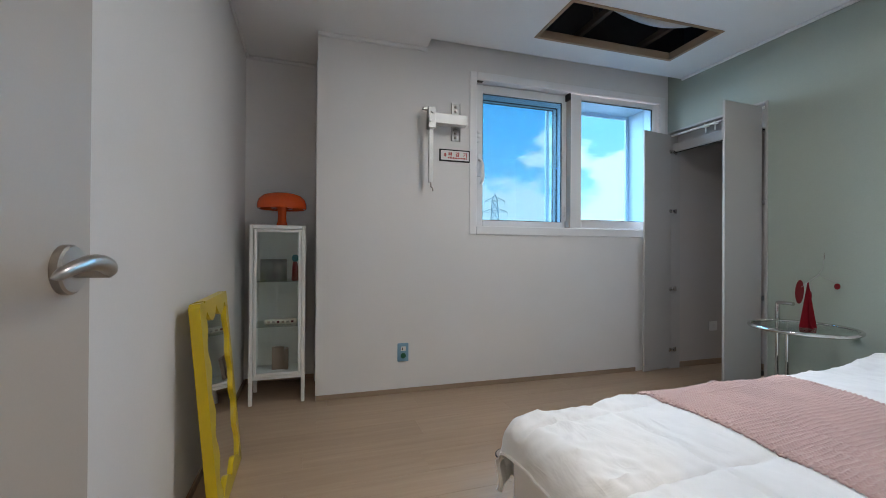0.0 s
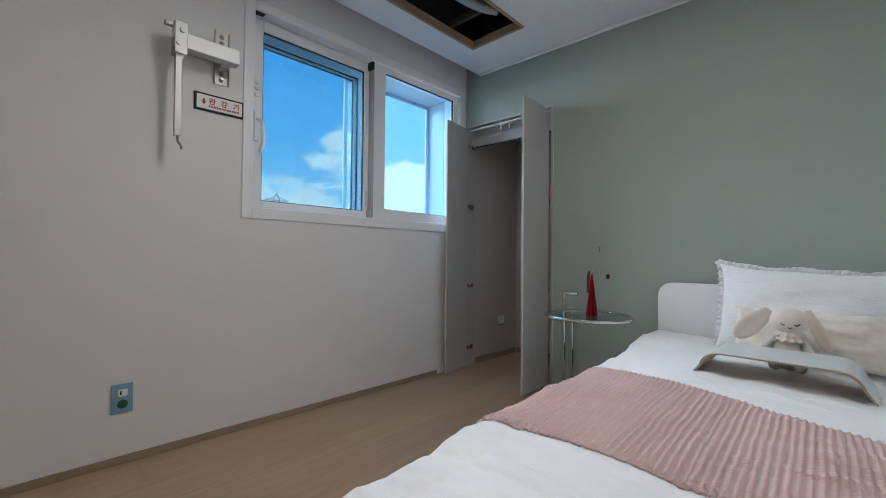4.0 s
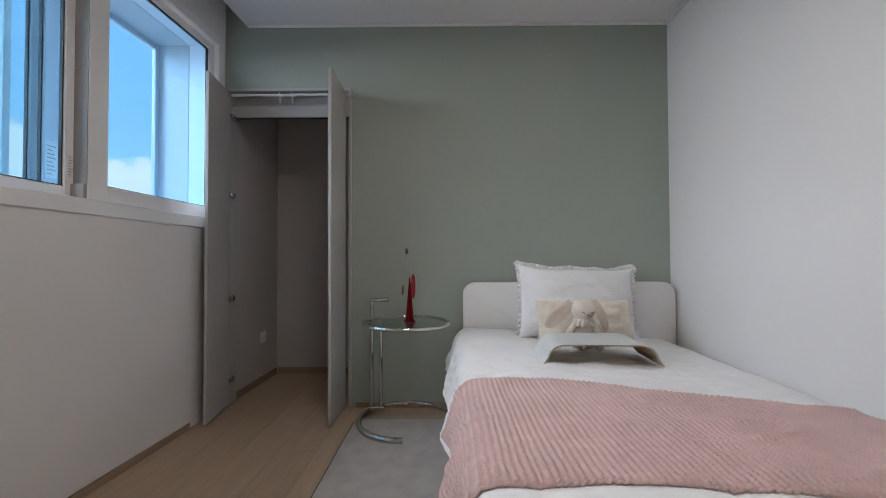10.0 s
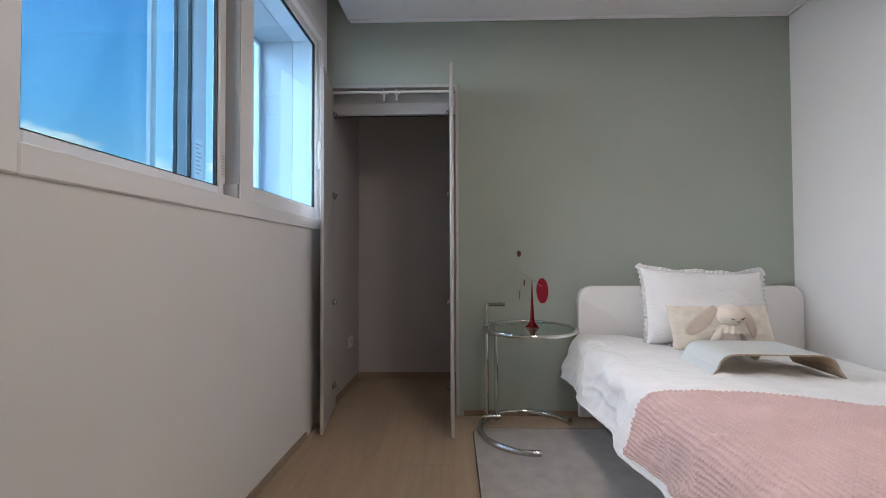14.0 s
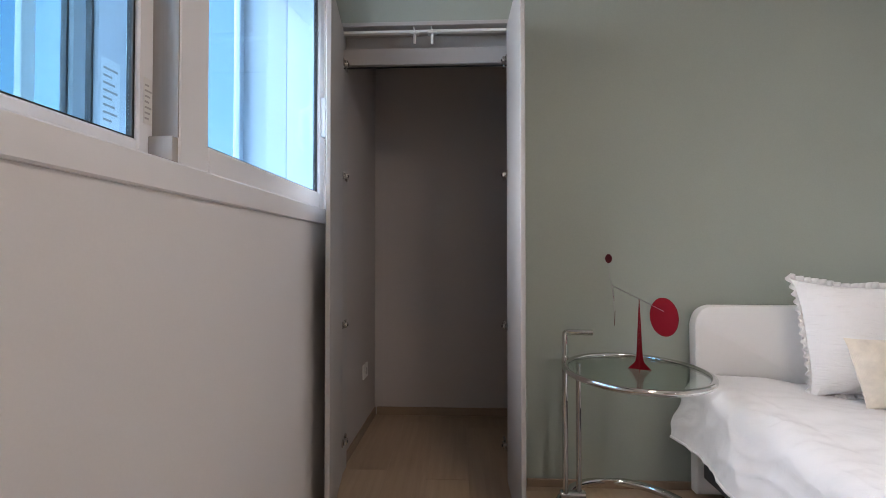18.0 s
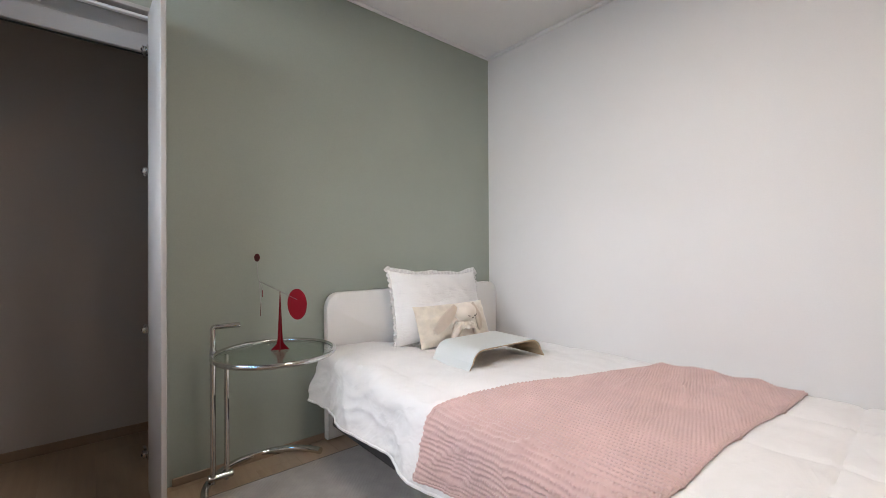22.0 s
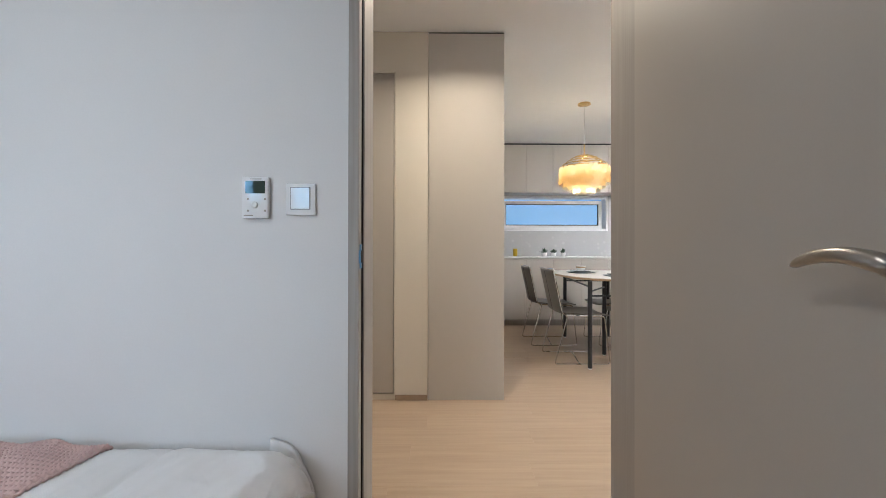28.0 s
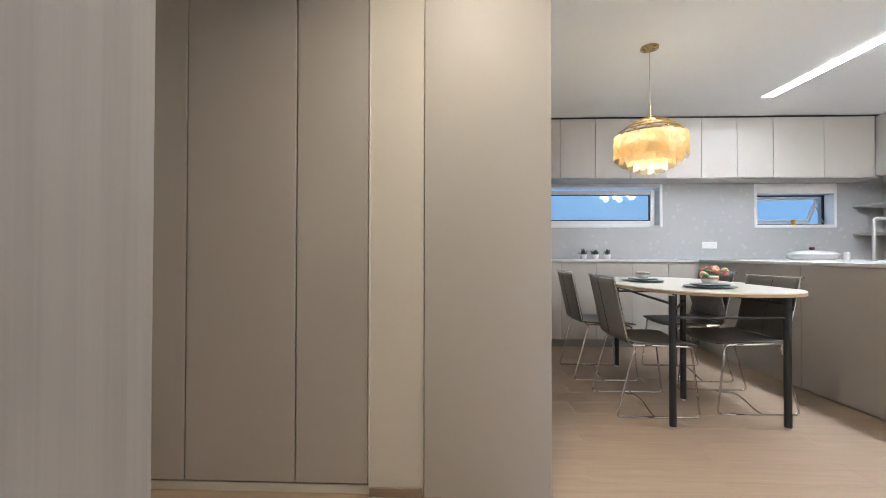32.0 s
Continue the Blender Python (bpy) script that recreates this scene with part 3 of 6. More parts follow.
# hall and kitchen shell
bm = B()
box(bm, 0.485, YH - 0.12, 2.222, 2.6, YH, HALLCEIL + 0.1)
setting("wall_hall_upper", bm, M_HALLWALL, "cream papered wall strip above the built-in storage", "wall")
bm = B()
box(bm, 0.265, YH - 0.12, 0, 0.485, YH, HALLCEIL + 0.1)
setting("wall_hall", bm, M_HALLWALL, "cream papered hall wall beside built-in storage", "wall")
bm = B()
box(bm, 2.6, YH - 0.12, 0, 2.72, -0.205, HALLCEIL + 0.1)
setting("wall_hall_end", bm, M_HALLWALL, "cream papered end wall of the hall", "wall")
bm = B()
box(bm, -0.25, YH - 0.05, 0.0, 0.262, YH + 0.006, HALLCEIL - 0.012, 0.002)
setting("wall_pillar", bm, M_HALL, "greige panelled wall end between hall and kitchen", "wall panel")
bm = B()
box(bm, -0.25, YH - 0.058, HALLCEIL - 0.012, 0.262, YH - 0.004, HALLCEIL)
setting("trim", bm, M_BLACK, "dark shadow gap above the wall panel", "shadow gap")
bm = B()
box(bm, -0.245, KY, 0, -0.13, YH - 0.05, HALLCEIL + 0.1)
setting("wall_kitchen_left", bm, M_HALL, "greige kitchen side wall behind the pillar", "wall")
KW1 = (-2.262, -0.70, 1.295, 1.806)
KW2 = (-4.232, -3.306, 1.295, 1.806)
bm = B()
box(bm, -5.0, KY - 0.25, 0, -0.1, KY, KW1[2])
box(bm, -5.0, KY - 0.25, KW1[3], -0.1, KY, HALLCEIL + 0.1)
box(bm, -5.0, KY - 0.25, KW1[2], KW2[0], KY, KW1[3])
box(bm, KW2[1], KY - 0.25, KW1[2], KW1[0], KY, KW1[3])
box(bm, KW1[1], KY - 0.25, KW1[2], -0.1, KY, KW1[3])
setting("wall_kitchen_back", bm, M_SPLASH, "grey terrazzo slab kitchen wall with two strip windows", "wall")
bm = B()
box(bm, KX - 0.12, KY, 0, KX, -0.205, HALLCEIL + 0.1)
setting("wall_kitchen_right", bm, M_HALLWALL, "cream kitchen end wall", "wall")
bm = B()
box(bm, -5.0, -5.0, HALLCEIL, 2.72, -0.205, HALLCEIL + 0.1)
setting("ceiling_hall", bm, M_CEIL, "white papered hall and kitchen ceiling", "ceiling")

# doorway lining: casing, rebate with black seal, stop
bm = B()
for s, x in ((1, DX1), (-1, DX0)):
    w = 0.034 if s > 0 else 0.047
    a, b = sorted((x, x + s * w))
    box(bm, a, -0.0335 if s > 0 else -0.0215, 0, b, 0.006, DZ + 0.047, 0.002)
    a, b = sorted((x - (0.007 if s > 0 else -0.009), x + s * w))
    box(bm, a, -0.212, 0, b, -0.0435 if s > 0 else -0.022, DZ + 0.047, 0.002)
box(bm, DX0, -0.046, DZ, DX1, 0.006, DZ + 0.047, 0.002)
box(bm, DX0, -0.212, DZ - 0.014, DX1, -0.056, DZ + 0.047, 0.002)
frame_ob = setting("door_frame", bm, M_TRIM, "grey-brown wood-grain door frame of the bedroom", "door frame")
bm = B()
box(bm, DX1 - 0.004, -0.0433, 0.0, DX1 + 0.03, -0.0337, DZ + 0.02)
box(bm, DX0, -0.0555, DZ - 0.008, DX1, -0.0465, DZ + 0.03)
box(bm, DX0 + 0.0002, -0.0215, 0.0, DX0 + 0.008, 0.004, DZ - 0.002)
part("door_seal", bm, M_BLACK, frame_ob, "black rubber seal")
bm = B()
box(bm, DX1 - 0.0025, -0.0335, 0.950, DX1 - 0.0002, -0.003, 1.026, 0.001)
box(bm, DX1 - 0.0025, -0.0035, 0.966, DX1 - 0.0002, 0.0115, 1.008, 0.001)
sp = part("strike_plate", bm, M_BLUEFILM, frame_ob, "steel strike plate under blue film")
bm = B()
box(bm, DX1 - 0.0045, -0.0295, 0.968, DX1 - 0.0026, -0.0105, 1.007)
part("latch_hole", bm, M_BLACK, sp)
bm = B()
for zz in (0.960, 1.016):
    cyl(bm, (DX1 - 0.0026, -0.019, zz), (DX1 - 0.0040, -0.019, zz), 0.004, 10)
part("screw", bm, M_STEEL, sp)

# built-in storage doors in the hall wall
st = thing("storage_wall_cabinet", "greige built-in hall storage with tall flush doors", "built-in cabinet")
bm = B()
box(bm, 0.485, YH - 0.42, 0, 2.6, YH - 0.03, 2.222)
part("carcass", bm, M_CAB, st)
bm = B()
box(bm, 0.485, YH - 0.03, 0.0, 2.6, YH - 0.006, 0.038, 0.002)
part("plinth", bm, M_HALLWALL, st, "pale plinth strip")
bm = B()
box(bm, 0.4855, YH - 0.03, 2.205, 2.6, YH + 0.004, 2.2215, 0.002)
box(bm, 0.4855, YH - 0.03, 0.038, 0.492, YH + 0.004, 2.205, 0.002)
part("edge_trim", bm, M_HALLWALL, st)
for a, b in ((0.4945, 0.7922), (0.7978, 1.2582), (1.2638, 1.7242), (1.7298, 2.1892), (2.1948, 2.59)):
    bm = B()
    box(bm, a, YH - 0.029, 0.044, b, YH - 0.002, 2.2, 0.0025)
    part("door", bm, M_CAB, st)
bm = B()
box(bm, 0.268, YH + 0.001, 0, 0.484, YH + 0.011, 0.036, 0.002)
setting("baseboard", bm, M_BASE, "low brown wooden baseboard in the hall", "baseboard")

# sky and neighbour behind the windows
bm = B()
sheet(bm, lambda u, v: (1 + 75 * math.sin(u), 2 + 75 * math.cos(u), v), span(-1.8, 1.8, 48), (-60, 240))
setting("backdrop", bm, M_SKY, "blue summer sky with white cumulus clouds", "sky")
# self-lit sheet instead of a daylit wall outside the kitchen
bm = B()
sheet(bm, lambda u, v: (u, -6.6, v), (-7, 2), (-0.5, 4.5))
setting("backdrop", bm, M_KITCHVIEW, "glowing bluish sheet standing in for the daylit neighbouring wall", "backdrop")


# ---- bedroom window ----
def sash(parent, x0, x1, z0, z1, y0, y1, wl, wr, wt, wb, name="sash"):
    bm = B()
    box(bm, x0, y0, z0, x0 + wl, y1, z1, 0.004)
    box(bm, x1 - wr, y0, z0, x1, y1, z1, 0.004)
    box(bm, x0 + wl, y0, z0, x1 - wr, y1, z0 + wb, 0.004)
    box(bm, x0 + wl, y0, z1 - wt, x1 - wr, y1, z1, 0.004)
    s = part(name, bm, M_OUTERPVC if name == "outer_sash" else M_PVC, parent)
    bm = B()
    ym = (y0 + y1) / 2
    box(bm, x0 + wl - 0.004, ym - 0.003, z0 + wb - 0.004, x1 - wr + 0.004, ym + 0.003, z1 - wt + 0.004)
    g = part("pane", bm, M_GLASS if name == "outer_sash" else M_WINGLASS, s, smooth=False)
    g.visible_shadow = False
    bm = B()
    frame_box(bm, x0 + wl - 0.001, z0 + wb - 0.001, x1 - wr + 0.001, z1 - wt + 0.001, ym - 0.007, ym + 0.007, 0.006, 0.0)
    part("gasket", bm, M_BLACK, s, "dark glazing gasket")
    return s


win = thing("window_1", "white vinyl double sliding window with blue sky behind", "window", m=WM, kind="structure")
bm = B()
frame_box(bm, WX0, WZ0, WX1, WZ1, -0.010, 0.012, 0.058, 0.004, wb=0.066)
part("casing", bm, M_PVC, win)
bm = B()
frame_box(bm, WX0 + 0.006, WZ0 + 0.006, WX1 - 0.006, WZ1 - 0.006, 0.0125, 0.190, 0.044, 0.003)
box(bm, WX0 + 0.054, 0.066, WZ0 + 0.054, WX1 - 0.054, 0.072, WZ0 + 0.064)
part("frame", bm, M_PVC, win)
# outer half of the frame, in the vinyl greyed for shade
bm = B()
frame_box(bm, WX0 + 0.006, WZ0 + 0.006, WX1 - 0.006, WZ1 - 0.006, 0.1905, 0.435, 0.044, 0.003)
part("outer_frame", bm, M_OUTERPVC, win, "outer window frame, its vinyl greyed to carry shade")
iz0, iz1 = WZ0 + 0.068, WZ1 - 0.060
left = sash(win, 1.158, 2.015, iz0 - 0.014, iz1 + 0.006, 0.080, 0.112, 0.078, 0.066, 0.066, 0.062)
right = sash(win, 1.990, 2.872, iz0, iz1, 0.018, 0.054, 0.100, 0.052, 0.042, 0.068)
# both outer sashes are slid to one side; an insect screen covers the other half
sash(win, 1.150, 2.075, iz0 - 0.014, iz1 + 0.006, 0.215, 0.245, 0.075, 0.085, 0.062, 0.062, "outer_sash")
sash(win, 1.150, 2.045, iz0 - 0.014, iz1 + 0.006, 0.270, 0.300, 0.075, 0.060, 0.062, 0.062, "outer_sash")
bm = B()
frame_box(bm, 1.98, iz0 - 0.014, 2.878, iz1 + 0.006, 0.385, 0.405, 0.030, 0.002)
scr = part("screen_frame", bm, M_OUTERPVC, win)
bm = B()
box(bm, 2.008, 0.394, iz0 + 0.012, 2.850, 0.396, iz1 - 0.020)
g = part("screen_mesh", bm, M_SCREEN, scr, "fine pale insect mesh", smooth=False)
g.visible_shadow = False
bm = B()
box(bm, 1.972, 0.020, iz0 - 0.002, 1.9895, 0.078, iz0 + 0.062, 0.002)
part("stop_block", bm, M_TRIM, win, "grey plastic corner stop")
# added grey strip over the stile's side face, which would otherwise catch the daylight
bm = B()
box(bm, 1.9862, 0.020, iz0 + 0.0625, 1.9898, 0.0795, iz1 - 0.0505)
part("interlock_seal", bm, M_TRIM, win, "added grey strip in place of shade on the stile")
bm = B()
box(bm, 1.160, 0.020, iz1 + 0.008, 1.222, 0.064, iz1 + 0.0165, 0.002)
box(bm, 1.972, 0.020, iz1 - 0.05, 1.9895, 0.078, iz1 + 0.004, 0.002)
part("top_stop", bm, M_BLACK, win, "black rubber stop")


def sash_handle(parent, x, y, z, side):
    bm = B()
    box(bm, x - 0.016, y - 0.018, z - 0.10, x + 0.016, y, z + 0.07, 0.005, 2)
    h = part("handle", bm, M_PVC, parent, "white crescent window handle")
    bm = B()
    sweep(bm, rounded([(x, y - 0.012, z + 0.03), (x + side * 0.01, y - 0.06, z + 0.01), (x + side * 0.018, y - 0.064, z - 0.12), (x + side * 0.006, y - 0.045, z - 0.165)], 0.03), 0.0115, 12)
    part("lever", bm, M_PVC, h)


sash_handle(left, 1.20, 0.080, 1.70, 1)
for zz in (1.86, 1.90, 1.935):
    bm = B()
    box(bm, 1.186, 0.066, zz, 1.214, 0.0798, zz + 0.022, 0.004, 2)
    part("lock_block", bm, M_PVC, left)
sash_handle(right, 2.846, 0.018, 1.62, -1)
bm = B()
box(bm, 1.962, 0.0785, 1.30, 1.984, 0.0798, 1.40)
st2 = part("sticker", bm, M_SIGN, left, "small white maker's label")
bm = B()
for i in range(7):
    box(bm, 1.964, 0.0778, 1.31 + 0.012 * i, 1.964 + 0.018 * (0.6 + 0.4 * ((i * 7) % 3) / 2), 0.0784, 1.314 + 0.012 * i)
part("print", bm, M_DOORFILM, st2)

bm = B()
box(bm, 2.000, 0.2142, 1.31, 2.050, 0.2148, 1.47)
st3 = part("sticker", bm, M_SIGN, win, "small white maker's label")
bm = B()
for i in range(8):
    box(bm, 2.006, 0.2135, 1.325 + 0.017 * i, 2.006 + 0.038 * (0.6 + 0.4 * ((i * 5) % 3) / 2), 0.2141, 1.330 + 0.017 * i)
part("print", bm, M_TRIM, st3)

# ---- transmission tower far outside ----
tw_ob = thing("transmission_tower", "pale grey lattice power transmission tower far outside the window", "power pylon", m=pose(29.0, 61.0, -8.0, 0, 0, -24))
TH = 18.4


def tower_half(z):
    return 0.42 + 2.2 * (1 - z / TH) ** 1.6


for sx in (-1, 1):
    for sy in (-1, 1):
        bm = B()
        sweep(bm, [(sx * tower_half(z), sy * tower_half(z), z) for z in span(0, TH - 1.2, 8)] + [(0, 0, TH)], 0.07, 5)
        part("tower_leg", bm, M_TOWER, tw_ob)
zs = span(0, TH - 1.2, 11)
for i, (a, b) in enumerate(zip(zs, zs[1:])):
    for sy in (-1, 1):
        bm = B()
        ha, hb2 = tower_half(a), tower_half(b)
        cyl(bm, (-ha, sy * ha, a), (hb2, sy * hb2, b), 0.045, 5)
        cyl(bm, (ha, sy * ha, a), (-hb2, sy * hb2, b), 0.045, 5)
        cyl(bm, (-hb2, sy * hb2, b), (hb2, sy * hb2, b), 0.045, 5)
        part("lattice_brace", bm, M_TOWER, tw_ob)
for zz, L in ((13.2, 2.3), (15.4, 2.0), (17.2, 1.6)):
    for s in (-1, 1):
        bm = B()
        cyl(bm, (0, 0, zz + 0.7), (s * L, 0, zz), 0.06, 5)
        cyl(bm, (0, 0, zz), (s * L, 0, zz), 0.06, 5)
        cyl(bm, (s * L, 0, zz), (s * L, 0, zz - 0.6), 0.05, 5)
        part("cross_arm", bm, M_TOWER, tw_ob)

# ---- escape-line bracket with its sign ----
br = thing("escape_line_bracket", "galvanised steel escape-line bracket bolted to the wall", "wall bracket", m=WM)
bm = B()
box(bm, 0.948, -0.005, 1.835, 1.020, -0.0005, 2.115, 0.002)
box(bm, 0.948, -0.022, 1.835, 0.953, -0.005, 2.115, 0.001)
box(bm, 1.015, -0.022, 1.835, 1.020, -0.005, 2.115, 0.001)
part("wall_plate", bm, M_GALV, br)
for zz in (1.862, 1.895, 2.058, 2.090):
    bm = B()
    lathe(bm, [(0, 0), (0.013, 0), (0.013, 0.007), (0.006, 0.010), (0.006, 0.018), (0, 0.018)], 6, pose(0.984, -0.005, zz, 90))
    part("bolt", bm, M_STEEL, br)
bm = B()
box(bm, 0.790, -0.125, 1.922, 1.034, -0.120, 1.994, 0.002)
box(bm, 0.790, -0.120, 1.989, 1.034, -0.060, 1.994, 0.001)
box(bm, 0.790, -0.120, 1.922, 1.034, -0.060, 1.927, 0.001)
box(bm, 1.029, -0.1195, 1.9275, 1.034, -0.060, 1.9885)
part("arm", bm, M_GALV, br, "folded steel channel arm")
bm = B()
cyl(bm, (0.984, -0.045, 1.905), (0.984, -0.045, 2.010), 0.016, 16)
box(bm, 0.964, -0.062, 1.910, 1.004, -0.0055, 1.921, 0.002)
box(bm, 0.964, -0.062, 1.995, 1.004, -0.0055, 2.006, 0.002)
part("pivot", bm, M_GALV, br)
bm = B()
box(bm, 0.742, -0.140, 1.880, 0.796, -0.133, 2.030, 0.003)
box(bm, 0.742, -0.086, 1.880, 0.796, -0.079, 2.030, 0.003)
box(bm, 0.742, -0.133, 1.960, 0.750, -0.086, 2.030, 0.002)
cyl(bm, (0.772, -0.150, 1.990), (0.772, -0.070, 1.990), 0.011, 12)
cyl(bm, (0.756, -0.148, 1.925), (0.756, -0.072, 1.925), 0.008, 10)
part("hinge_fork", bm, M_GALV, br)
bm = B()
box(bm, 0.706, -0.122, 2.006, 0.7415, -0.098, 2.026, 0.004)
part("release_tab", bm, M_STEEL, br)
bm = B()
for dy in (-0.1225, -0.1015):
    box(bm, 0.752, dy - 0.002, 1.500, 0.778, dy + 0.002, 1.955, 0.001)
box(bm, 0.752, -0.1205, 1.500, 0.756, -0.1035, 1.955, 0.001)
part("folding_arm", bm, M_GALV, br, "folding channel arm hanging down")
bm = B()
sweep(bm, rounded([(0.768, -0.112, 1.512), (0.770, -0.112, 1.470), (0.782, -0.112, 1.462), (0.784, -0.112, 1.440)], 0.008), 0.006, 8)
part("hook", bm, M_STEEL, br)

sg = thing("escape_sign", "white wall sign with black frame and red lettering", "sign", m=WM)
bm = B()
box(bm, 0.860, -0.010, 1.682, 1.098, -0.0005, 1.772, 0.002)
part("frame", bm, M_BLACK, sg)
bm = B()
box(bm, 0.871, -0.0125, 1.692, 1.089, -0.0102, 1.762)
part("panel", bm, M_SIGN, sg)


def lettering(parent, text, x, y, z, size, material, rx=90, rz=0, name="lettering"):
    cu = bpy.data.curves.new(name, "FONT")
    cu.body, cu.size, cu.extrude, cu.offset = text, size, 0.0004, 0.0009
    ob = new(name, cu)
    ob.parent = parent
    ob.matrix_local = pose(x, y, z, rx, 0, rz)
    cu.materials.append(material)
    return ob


lettering(sg, "완", 0.925, -0.0132, 1.722, 0.036, M_SIGNRED)
lettering(sg, "강", 0.982, -0.0132, 1.722, 0.036, M_SIGNRED)
lettering(sg, "기", 1.042, -0.0132, 1.722, 0.036, M_SIGNRED)
bm = B()
for i in range(12):
    box(bm, 0.925 + 0.0125 * i, -0.0136, 1.703, 0.934 + 0.0125 * i, -0.0128, 1.713)
part("small_print", bm, M_SIGNRED, sg)
bm = B()
prism(bm, [(0.889, 1.728), (0.902, 1.712), (0.915, 1.728), (0.907, 1.728), (0.907, 1.742), (0.897, 1.742), (0.897, 1.728)], -0.0138, -0.0128)
part("arrow", bm, M_SIGNRED, sg)

# ---- bedroom ceiling light, above the walker ----
cl_ob = thing("ceiling_light", "lit round white flush ceiling light in the bedroom", "ceiling light", m=pose(ROOM_X, ROOM_Y, CEIL))
bm = B()
lathe(bm, [(0, -0.0005), (0.185, -0.0005), (0.19, -0.006), (0.19, -0.045), (0.184, -0.05), (0.178, -0.045), (0.178, -0.02), (0, -0.02)], 56)
part("housing", bm, M_WHITE, cl_ob)
bm = B()
lathe(bm, [(0, -0.040), (0.176, -0.040), (0.176, -0.052), (0.168, -0.056), (0, -0.058)], 56)
part("diffuser", bm, M_PANEL, cl_ob, "glowing opal diffuser")

# ---- outlet under the window ----
ot = thing("wall_outlet", "pale blue film-covered outlet plate with a green cap", "outlet", m=WM @ pose(0.004, 0, 0.012))
bm = B()
box(bm, 0.555, -0.010, 0.215, 0.635, -0.0005, 0.345, 0.004, 2)
part("plate", bm, M_GREYPLAS, ot)
bm = B()
box(bm, 0.580, -0.0135, 0.290, 0.614, -0.0102, 0.322, 0.002)
jack = part("jack", bm, M_WHITE, ot)
bm = B()
box(bm, 0.586, -0.0145, 0.297, 0.592, -0.0136, 0.315)
part("slot", bm, M_BLACK, jack)
bm = B()
lathe(bm, [(0, 0), (0.019, 0), (0.019, 0.005), (0.012, 0.006), (0, 0.003)], 24, pose(0.596, -0.0102, 0.256, 90))
part("socket_cap", bm, M_GREENPLAS, ot)

# ---- closet frame and its two open doors ----
bm = B()
FX0, FX1 = XG - 0.004, XG + 0.124
box(bm, FX0, CY0 - 0.02, 0, FX1, CY0, CZ + 0.03, 0.002)
box(bm, FX0, CY1, 0, FX1, CY1 + 0.022, CZ + 0.03, 0.002)
box(bm, FX0, CY0, CZ + 0.012, FX1, CY1, CZ + 0.03, 0.002)
cf = setting("closet_door_frame", bm, M_DOORFILM, "light grey frame of the walk-in closet opening", "door frame")
bm = B()
box(bm, XG + 0.03, CY0, 1.90, XG + 0.05, CY1, 1.974, 0.002)
part("header_board", bm, M_DOORFILM, cf)
bm = B()
box(bm, XG + 0.092, CY0, 1.93, XG + 0.104, CY1, CZ + 0.0115)
part("head_recess", bm, M_DOORFILM, cf, "recess above the header board")
bm = B()
box(bm, XG + 0.004, CY0, CZ - 0.016, XG + 0.026, CY1, CZ - 0.003, 0.003)
rl = part("top_rail", bm, M_WHITE, cf, "white metal head rail")
for yy in (2.455, 2.535):
    bm = B()
    box(bm, XG - 0.006, yy - 0.020, CZ - 0.026, XG + 0.020, yy + 0.020, CZ - 0.0165, 0.003)
    box(bm, XG - 0.004, yy - 0.006, CZ - 0.072, XG + 0.004, yy + 0.006, CZ - 0.026, 0.003)
    cyl(bm, (XG - 0.006, yy, CZ - 0.018), (XG - 0.006, yy + 0.004, CZ + 0.004), 0.003, 8)
    part("catch", bm, M_WHITE, rl, "white roller catch")
# black strip in place of the shade line below the header board
bm = B()
box(bm, XG + 0.0502, CY0, 1.894, XG + 0.056, CY1, 1.8995)
part("gap_seal", bm, M_BLACK, cf, "black strip drawn as the dark gap under the header")


def closet_door(hy, turn, side, label, wide=0.372, hx=0.0):
    """A flush door hinged at (XG, hy), turned open into the room; the leaf runs along local -x."""
    d = thing("closet_door", label, "door", "closet doors", pose(XG + hx, hy, 0, 0, 0, turn))
    bm = B()
    box(bm, -wide, min(0, side * 0.018), 0.018, -0.004, max(0, side * 0.018), 2.045, 0.002)
    part("leaf", bm, M_DOORFILM, d)
    ys = -side
    for zz in (0.17, 0.70, 1.38, 1.90):
        bm = B()
        lathe(bm, [(0, 0), (0.0175, 0), (0.0175, 0.004), (0.014, 0.006), (0, 0.005)], 18, pose(-0.012, 0.0, zz, 90 * side, 0, 0))
        box(bm, -0.008, min(0.003 * ys, 0.020 * ys), zz - 0.012, 0.030, max(0.003 * ys, 0.020 * ys), zz + 0.012, 0.004, 2)
        h = part("hinge", bm, M_DARKNICKEL, d, "nickel concealed hinge")
        bm = B()
        box(bm, 0.028, min(0.002 * ys, 0.012 * ys), zz - 0.019, 0.060, max(0.002 * ys, 0.012 * ys), zz + 0.019, 0.003)
        part("mounting_plate", bm, M_DARKNICKEL, h)
        bm = B()
        cyl(bm, (0.008, 0.018 * ys, zz), (0.008, 0.024 * ys, zz), 0.006, 10)
        part("screw", bm, M_BLACKMETAL, h)
    return d


closet_door(2.862, 8.4, 1, "open light grey flush closet door against the window wall", 0.345, 0.006)
closet_door(2.120, 1.1, -1, "open light grey flush closet door standing out from the green wall", 0.367, 0.0)
cs = thing("closet_socket", "white wall socket plate inside the closet", "outlet", m=WM)
bm = B()
box(bm, 3.445, -0.010, 0.305, 3.535, -0.0005, 0.39, 0.003)
part("plate", bm, M_WHITE, cs)
bm = B()
lathe(bm, [(0, 0), (0.02, 0), (0.02, 0.003), (0, 0.001)], 20, pose(3.49, -0.0102, 0.347, 90))
part("socket", bm, M_PORC, cs)

